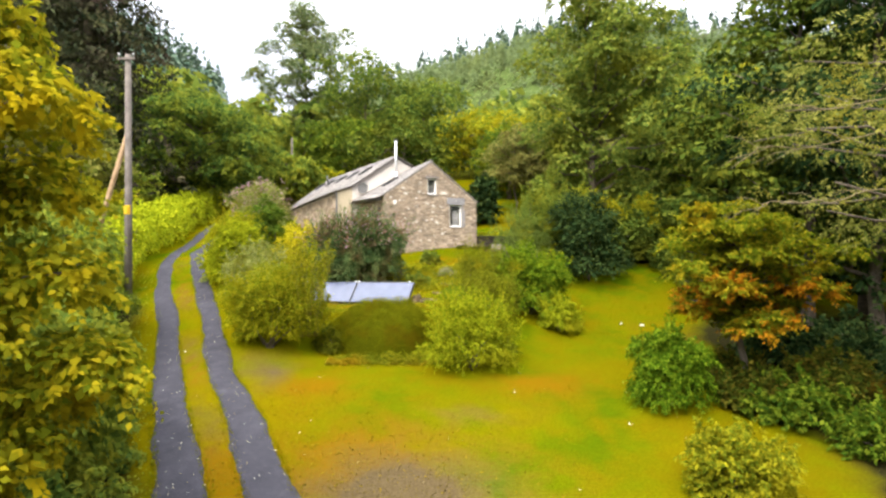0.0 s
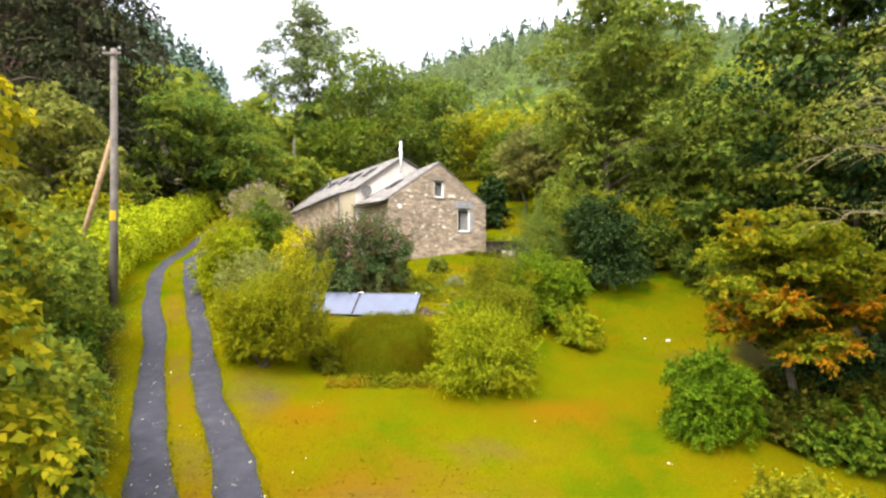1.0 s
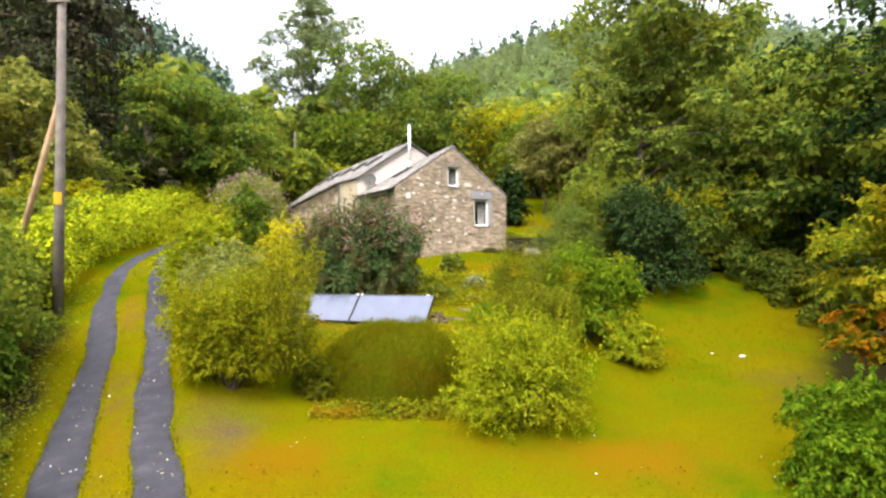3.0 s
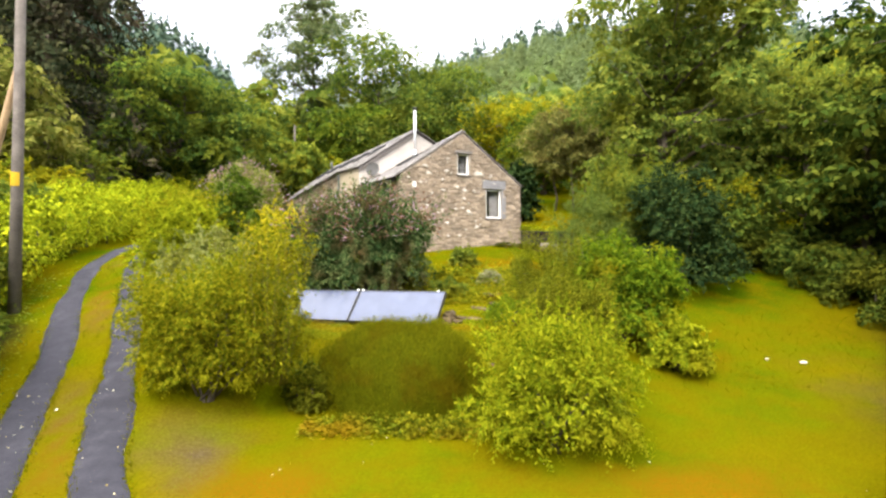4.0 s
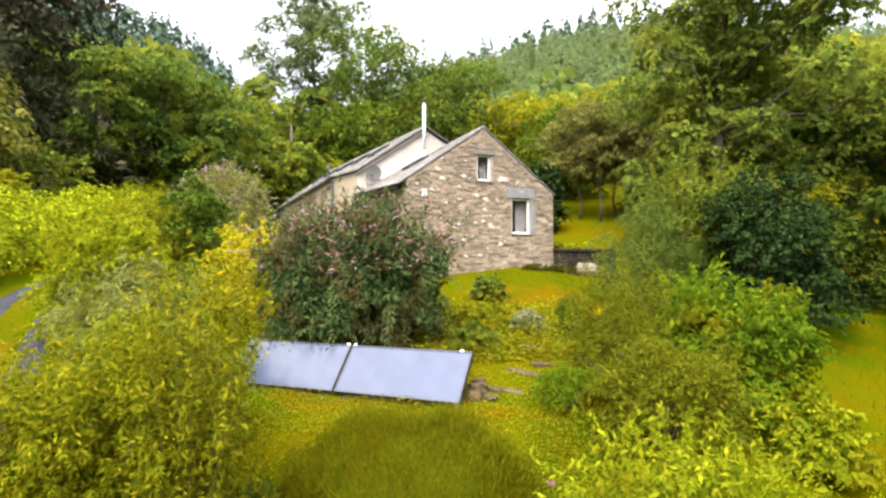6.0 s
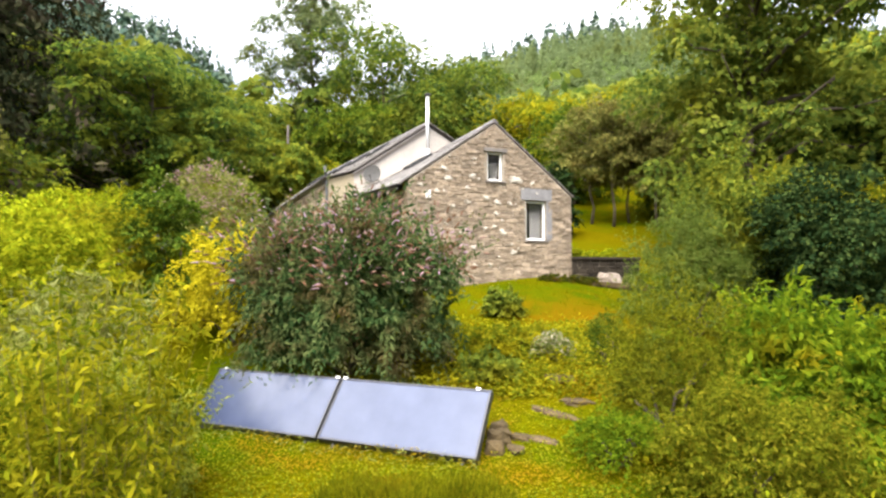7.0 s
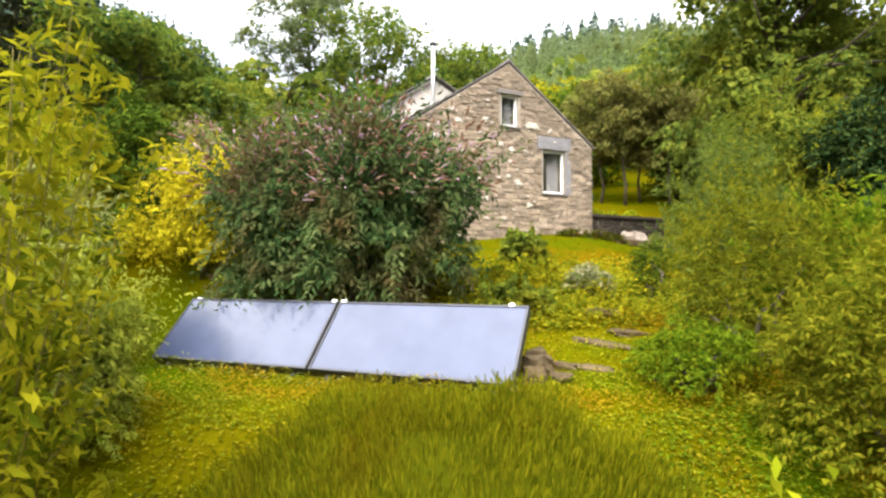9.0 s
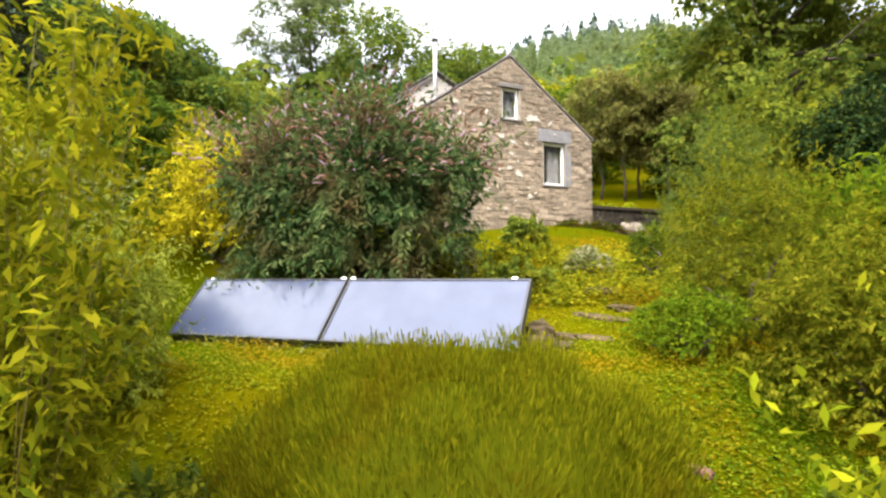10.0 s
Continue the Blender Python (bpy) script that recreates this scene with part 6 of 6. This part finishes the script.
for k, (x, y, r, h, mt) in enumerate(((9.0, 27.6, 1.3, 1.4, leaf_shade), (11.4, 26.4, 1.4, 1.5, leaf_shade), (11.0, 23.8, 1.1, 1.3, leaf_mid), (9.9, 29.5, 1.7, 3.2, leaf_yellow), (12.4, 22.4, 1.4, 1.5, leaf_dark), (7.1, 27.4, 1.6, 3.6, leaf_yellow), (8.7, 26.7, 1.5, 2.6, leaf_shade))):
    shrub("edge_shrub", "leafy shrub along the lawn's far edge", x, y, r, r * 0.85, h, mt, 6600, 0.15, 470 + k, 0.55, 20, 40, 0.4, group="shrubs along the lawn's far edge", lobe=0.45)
for k, (x, y, r, h, mt) in enumerate(((-14.8, 23.5, 1.6, 2.6, leaf_mid), (-17.0, 27.5, 1.9, 3.4, leaf_yellow), (-19.0, 33, 2.2, 4.0, leaf_mid), (-15.4, 19.2, 1.7, 2.8, leaf_yellow), (-12.2, 38, 1.6, 2.4, leaf_mid), (-9.8, 47, 2.0, 3.0, leaf_yellow), (2.9, 39, 1.1, 3.4, leaf_dark), (10.5, 45.5, 2.0, 3.6, leaf_mid))):
    shrub("field_shrub", "rounded leafy bush on the slope", x, y, r, r, h, mt, 4600, 0.22, 490 + k, 0.55, 22, 40, 0.5, group="bushes on the slope", lobe=0.45)


def dark_conifer(x, y, h, r, n, leaf, seed):
    """A dark drooping conifer: tiers of hanging branch sprays round a trunk."""
    rng = np.random.default_rng(seed)
    z0 = float(land(x, y)) - 0.1
    ob = thing("dark_conifer", pose(x, y, z0), "tall dark brownish-green conifer with drooping branches", "tree", T)
    bm = bmesh.new()
    tube(bm, [(0, 0, 0), (0.1, 0, h * 0.5), (0, 0, h * 0.97)], [0.5, 0.34, 0.05], 10)
    P = []
    per = n // 150
    for j in range(150):
        t = (j + 0.5) / 150
        z = h * (0.10 + 0.88 * t)
        a = j * 2.4 + rng.uniform(-0.3, 0.3)
        ln = r * (1 - 0.85 * t ** 1.3) * rng.uniform(0.7, 1.1)
        s = rng.random(per) ** 0.8
        drop = -0.30 * ln * s ** 1.6 - rng.random(per) * 0.10 * h * 0.5 * s
        w = rng.normal(0, 0.10 + 0.30 * ln * s * (1 - 0.85 * s))
        P.append(np.stack([math.cos(a) * ln * s - math.sin(a) * w, math.sin(a) * ln * s + math.cos(a) * w, z + drop], 1))
        if j % 3 == 0:
            tube(bm, [(0, 0, z), (math.cos(a) * ln * 0.5, math.sin(a) * ln * 0.5, z - 0.07 * ln), (math.cos(a) * ln * 0.7, math.sin(a) * ln * 0.7, z - 0.17 * ln)], [0.09, 0.06, 0.02], 5)
    P = np.concatenate(P)
    o = P * np.array((0.12, 0.12, 0))
    part("trunk", bm, bark, ob, kind="stuff")
    part("crown", leaf_mesh("dark_conifer", leaf_quads(P, o, leaf, 0.35, rng, 0.2), leaf_copper), None, ob)


dark_conifer(-23.5, 37.0, 27.0, 7.9, 31000, 0.42, 501)
dark_conifer(-32.0, 42.0, 28.0, 8.0, 10000, 0.85, 502)

# ---- woods on the hills: one mesh a kind ----
def woods(name, label, count, inner, outer, bear, h, mat, seed, pointed, cards, size, z_add=0.0, ragged=0.5, spread=0.9):
    """Many trees scattered by bearing and distance, each a small crown of leaf clumps."""
    rng = np.random.default_rng(seed)
    a = rng.uniform(bear[0], bear[1], count)
    r = np.sqrt(rng.uniform(inner ** 2, outer ** 2, count))
    x, y = r * np.sin(a), r * np.cos(a)
    hh = h * rng.uniform(0.7, 1.2, count)
    z = land(x, y)
    t = rng.random((count, cards))
    ang = rng.uniform(0, math.tau, (count, cards))
    if pointed:
        t = t ** 1.4
        rad = hh[:, None] * 0.20 * (1.02 - t) * rng.uniform(0.7, 1.1, (count, cards))
        zz = hh[:, None] * (0.08 + 0.92 * t)
    else:
        el_ = np.arcsin(np.clip(t * 1.5 - 0.5, -1, 1))
        rad = hh[:, None] * 0.36 * np.cos(el_) * rng.uniform(0.75, 1.1, (count, cards))
        zz = hh[:, None] * (0.58 + 0.40 * np.sin(el_))
    P = np.stack([x[:, None] + rad * np.cos(ang), y[:, None] + rad * np.sin(ang), z[:, None] + zz + z_add], -1).reshape(-1, 3)
    o = np.stack([np.cos(ang), np.sin(ang), 0.6 * np.ones_like(ang)], -1).reshape(-1, 3)
    s = np.repeat(size * hh / h, cards) * np.where(np.tile(t.ravel(), 1) > 0.85, 0.6, 1.0) if pointed else np.repeat(size * hh / h, cards)
    V = leaf_quads(P, o, s, 0.55, rng, ragged, spread)
    ob = new(name, leaf_mesh(name, V, mat))
    return tagged(ob, label, "woods", kind="stuff")


woods("hill_woods", "young plantation on the hillside, haze in its pale green", 2200, 90, 240, (-0.25, 0.75), 7.0, needle_hill_haze, 601, True, 27, 1.3, ragged=2.2, spread=0.15)
woods("ridge_woods", "dark pointed conifers along the ridge", 420, 205, 262, (-0.36, 0.75), 13.0, needle_ridge, 602, True, 60, 1.7)
woods("left_woods", "dark conifers on the left valley side", 640, 115, 240, (-1.0, -0.37), 11.0, needle_ridge, 603, True, 40, 1.65)
woods("valley_woods", "mixed broadleaved trees on the lower slope", 130, 70, 105, (-0.10, 0.62), 8.0, leaf_yellow, 604, False, 200, 0.8)
woods("valley_woods", "mixed green trees on the lower slope", 320, 62, 115, (-0.9, 0.8), 9.0, leaf_oak, 605, False, 85, 1.2)
woods("hill_conifers", "a few dark conifers at the foot of the hill", 4, 98, 108, (-0.02, 0.07), 12.0, needle_ridge, 607, True, 160, 1.0)
woods("back_woods", "trees behind the viewpoint", 120, 30, 70, (2.2, 4.1), 11, leaf_mid, 606, False, 40, 2.4)

# ---- grass, ground cover and fallen leaves ----
def scatter(n, x0, x1, y0, y1, rng, keep):
    x, y = rng.uniform(x0, x1, n), rng.uniform(y0, y1, n)
    k = keep(x, y, rng)
    return x[k], y[k]


def off_track(x, y, reach=0.42):
    far = np.ones(len(x), bool)
    for strip in (RIGHT_STRIP, LEFT_STRIP):
        s = np.array(strip)
        sx = np.interp(y, s[:, 1], s[:, 0])
        far &= np.abs(x - sx) > reach * np.interp(y, STRIP_Y, STRIP_W)
    return far


def grass(name, label, n, area, hgt, seed, mat, keep):
    rng = np.random.default_rng(seed)
    x, y = scatter(n, *area, rng, keep)
    m = len(x)
    z = land(x, y) - 0.008
    a = rng.uniform(0, math.tau, m)
    h = hgt * rng.uniform(0.5, 1.3, m)
    w = 0.010
    base = np.stack([x, y, z], 1)
    sd = np.stack([np.cos(a), np.sin(a), np.zeros(m)], 1) * w
    tip = base + np.stack([rng.normal(0, 0.5, m) * h, rng.normal(0, 0.5, m) * h, h], 1)
    V = np.stack([base - sd, base + sd, tip], 1).reshape(-1, 3)
    ob = new(name, quick_mesh(name, V, np.arange(3 * m).reshape(-1, 3), mat))
    return tagged(ob, label, "grass", kind="stuff")


def lawn_keep(x, y, rng):
    return off_track(x, y, 0.30 + 0.2 * rng.random(len(x))) & (rng.random(len(x)) > soil_shade_mask(x, y) * 0.9) & (rng.random(len(x)) > mould_shade_mask(x, y))


grass("lawn_grass", "short mossy yellow-green mown grass", 70000, (-9, 9.5, 6.5, 22), 0.020, 701, grass_blade, lawn_keep)
def strip_edge(x, y, rng):
    return off_track(x, y, 0.34) & ~off_track(x, y, 0.42 + 0.16 * rng.random(len(x)))


grass("edge_grass", "tufts of grass creeping over the track's edges", 150000, (-9.5, 1.0, 6.5, 21), 0.055, 703, grass_blade, strip_edge)
grass("long_grass", "longer yellowing grass on the banks", 26000, (-12, 12, 18, 36), 0.07, 702, grass_blade, lawn_keep)


def cover(n, seed, area, size, keep, label, mat=cover_leaf, lift=0.10):
    rng = np.random.default_rng(seed)
    x, y = scatter(n, *area, rng, keep)
    z = land(x, y) + rng.random(len(x)) ** 1.5 * lift * (0.6 + 0.8 * np.sin(x * 2.3) * np.cos(y * 2.9) ** 2 + 0.5)
    P = np.stack([x, y, z], 1)
    V = leaf_quads(P, np.tile((0, 0, 1.0), (len(x), 1)), size, 0.7, rng, 0.8)
    return tagged(new("ground_cover", leaf_mesh("ground_cover", V, mat)), label, "plant", kind="stuff")


def bed_keep(x, y, rng):
    edge = (((x + 1.2) / 3.6) ** 2 + ((y - 19.2) / 2.7) ** 2)
    bare = ((x + 0.15) / 0.75) ** 2 + ((y - 20.3) / 0.95) ** 2
    return (edge < 1 + 0.12 * rng.normal(0, 1, len(x))) & (rng.random(len(x)) < 0.5 + 0.5 * step(0.6, 1.2, bare))


cover(58000, 710, (-5, 3, 16.3, 22.5), 0.034, bed_keep, "creeping yellow-green ground cover round the collectors")
cover(15000, 717, (-0.4, 2.6, 16.2, 18.6), 0.032, lambda x, y, r: ((x - 0.8) / 1.4) ** 2 + ((y - 17.5) / 1.3) ** 2 < 1 + 0.2 * r.normal(0, 1, len(x)), "bright green creeping plants beside the lavender", leaf_bright, 0.08)
cover(24000, 711, (-3, 4.5, 20.7, 23.6), 0.062, lambda x, y, r: r.random(len(x)) < 0.95 - 0.5 * step(23.0, 23.6, y), "mixed low plants on the bank below the cottage", leaf_yellow, 0.24)
cover(9000, 712, (-3.4, 1.6, 15.7, 16.6), 0.06, lambda x, y, r: r.random(len(x)) < np.exp(-((y - 16.15) / 0.3) ** 2), "reddish edging plants before the lavender", cover_leaf, 0.14)
cover(2600, 713, (-8.6, -1.2, 7.5, 20), 0.032, lambda x, y, r: ~off_track(x, y), "fallen pale leaves on the gravel track", leaf_fallen, 0.06)
cover(110, 714, (-8, 6.5, 8, 16), 0.032, lambda x, y, r: r.random(len(x)) < 0.6, "fallen pale leaves on the lawn", leaf_fallen, 0.05)
cover(24000, 715, (-11.5, -4.0, 8, 24), 0.06, lambda x, y, r: off_track(x, y) & (r.random(len(x)) < step(0.0, 0.9, np.interp(y, [q[1] for q in LEFT_STRIP], [q[0] for q in LEFT_STRIP]) - x - 0.3)), "weeds on the track's verge", leaf_mid, 0.22)
cover(9000, 716, (-11, 0.5, 7, 24), 0.022, lambda x, y, r: off_track(x, y, 0.36) & ~off_track(x, y, 0.40 + 0.28 * r.random(len(x)) ** 2), "loose dark gravel spilt along the strips", gravel, 0.03)
cover(5200, 718, (-5.6, -1.2, 18.7, 20.8), 0.035, lambda x, y, r: np.abs((x + 1.24) * 0.353 + (y - 19.05) * 0.936 + 0.10 + 0.05 * np.sin(x * 5)) < 0.09 * r.random(len(x)) + 0.03, "pale small-leaved creeping plants along the collectors' foot", leaf_silver, 0.13)
cover(9000, 719, (-7.5, 3.5, 6.5, 14), 0.04, lambda x, y, r: off_track(x, y, 0.5) & (r.random(len(x)) < dry_mask(x, y) + 0.6 * soil_shade_mask(x, y)), "dry moss and leaf litter strewn over the lawn", leaf_litter, 0.02)
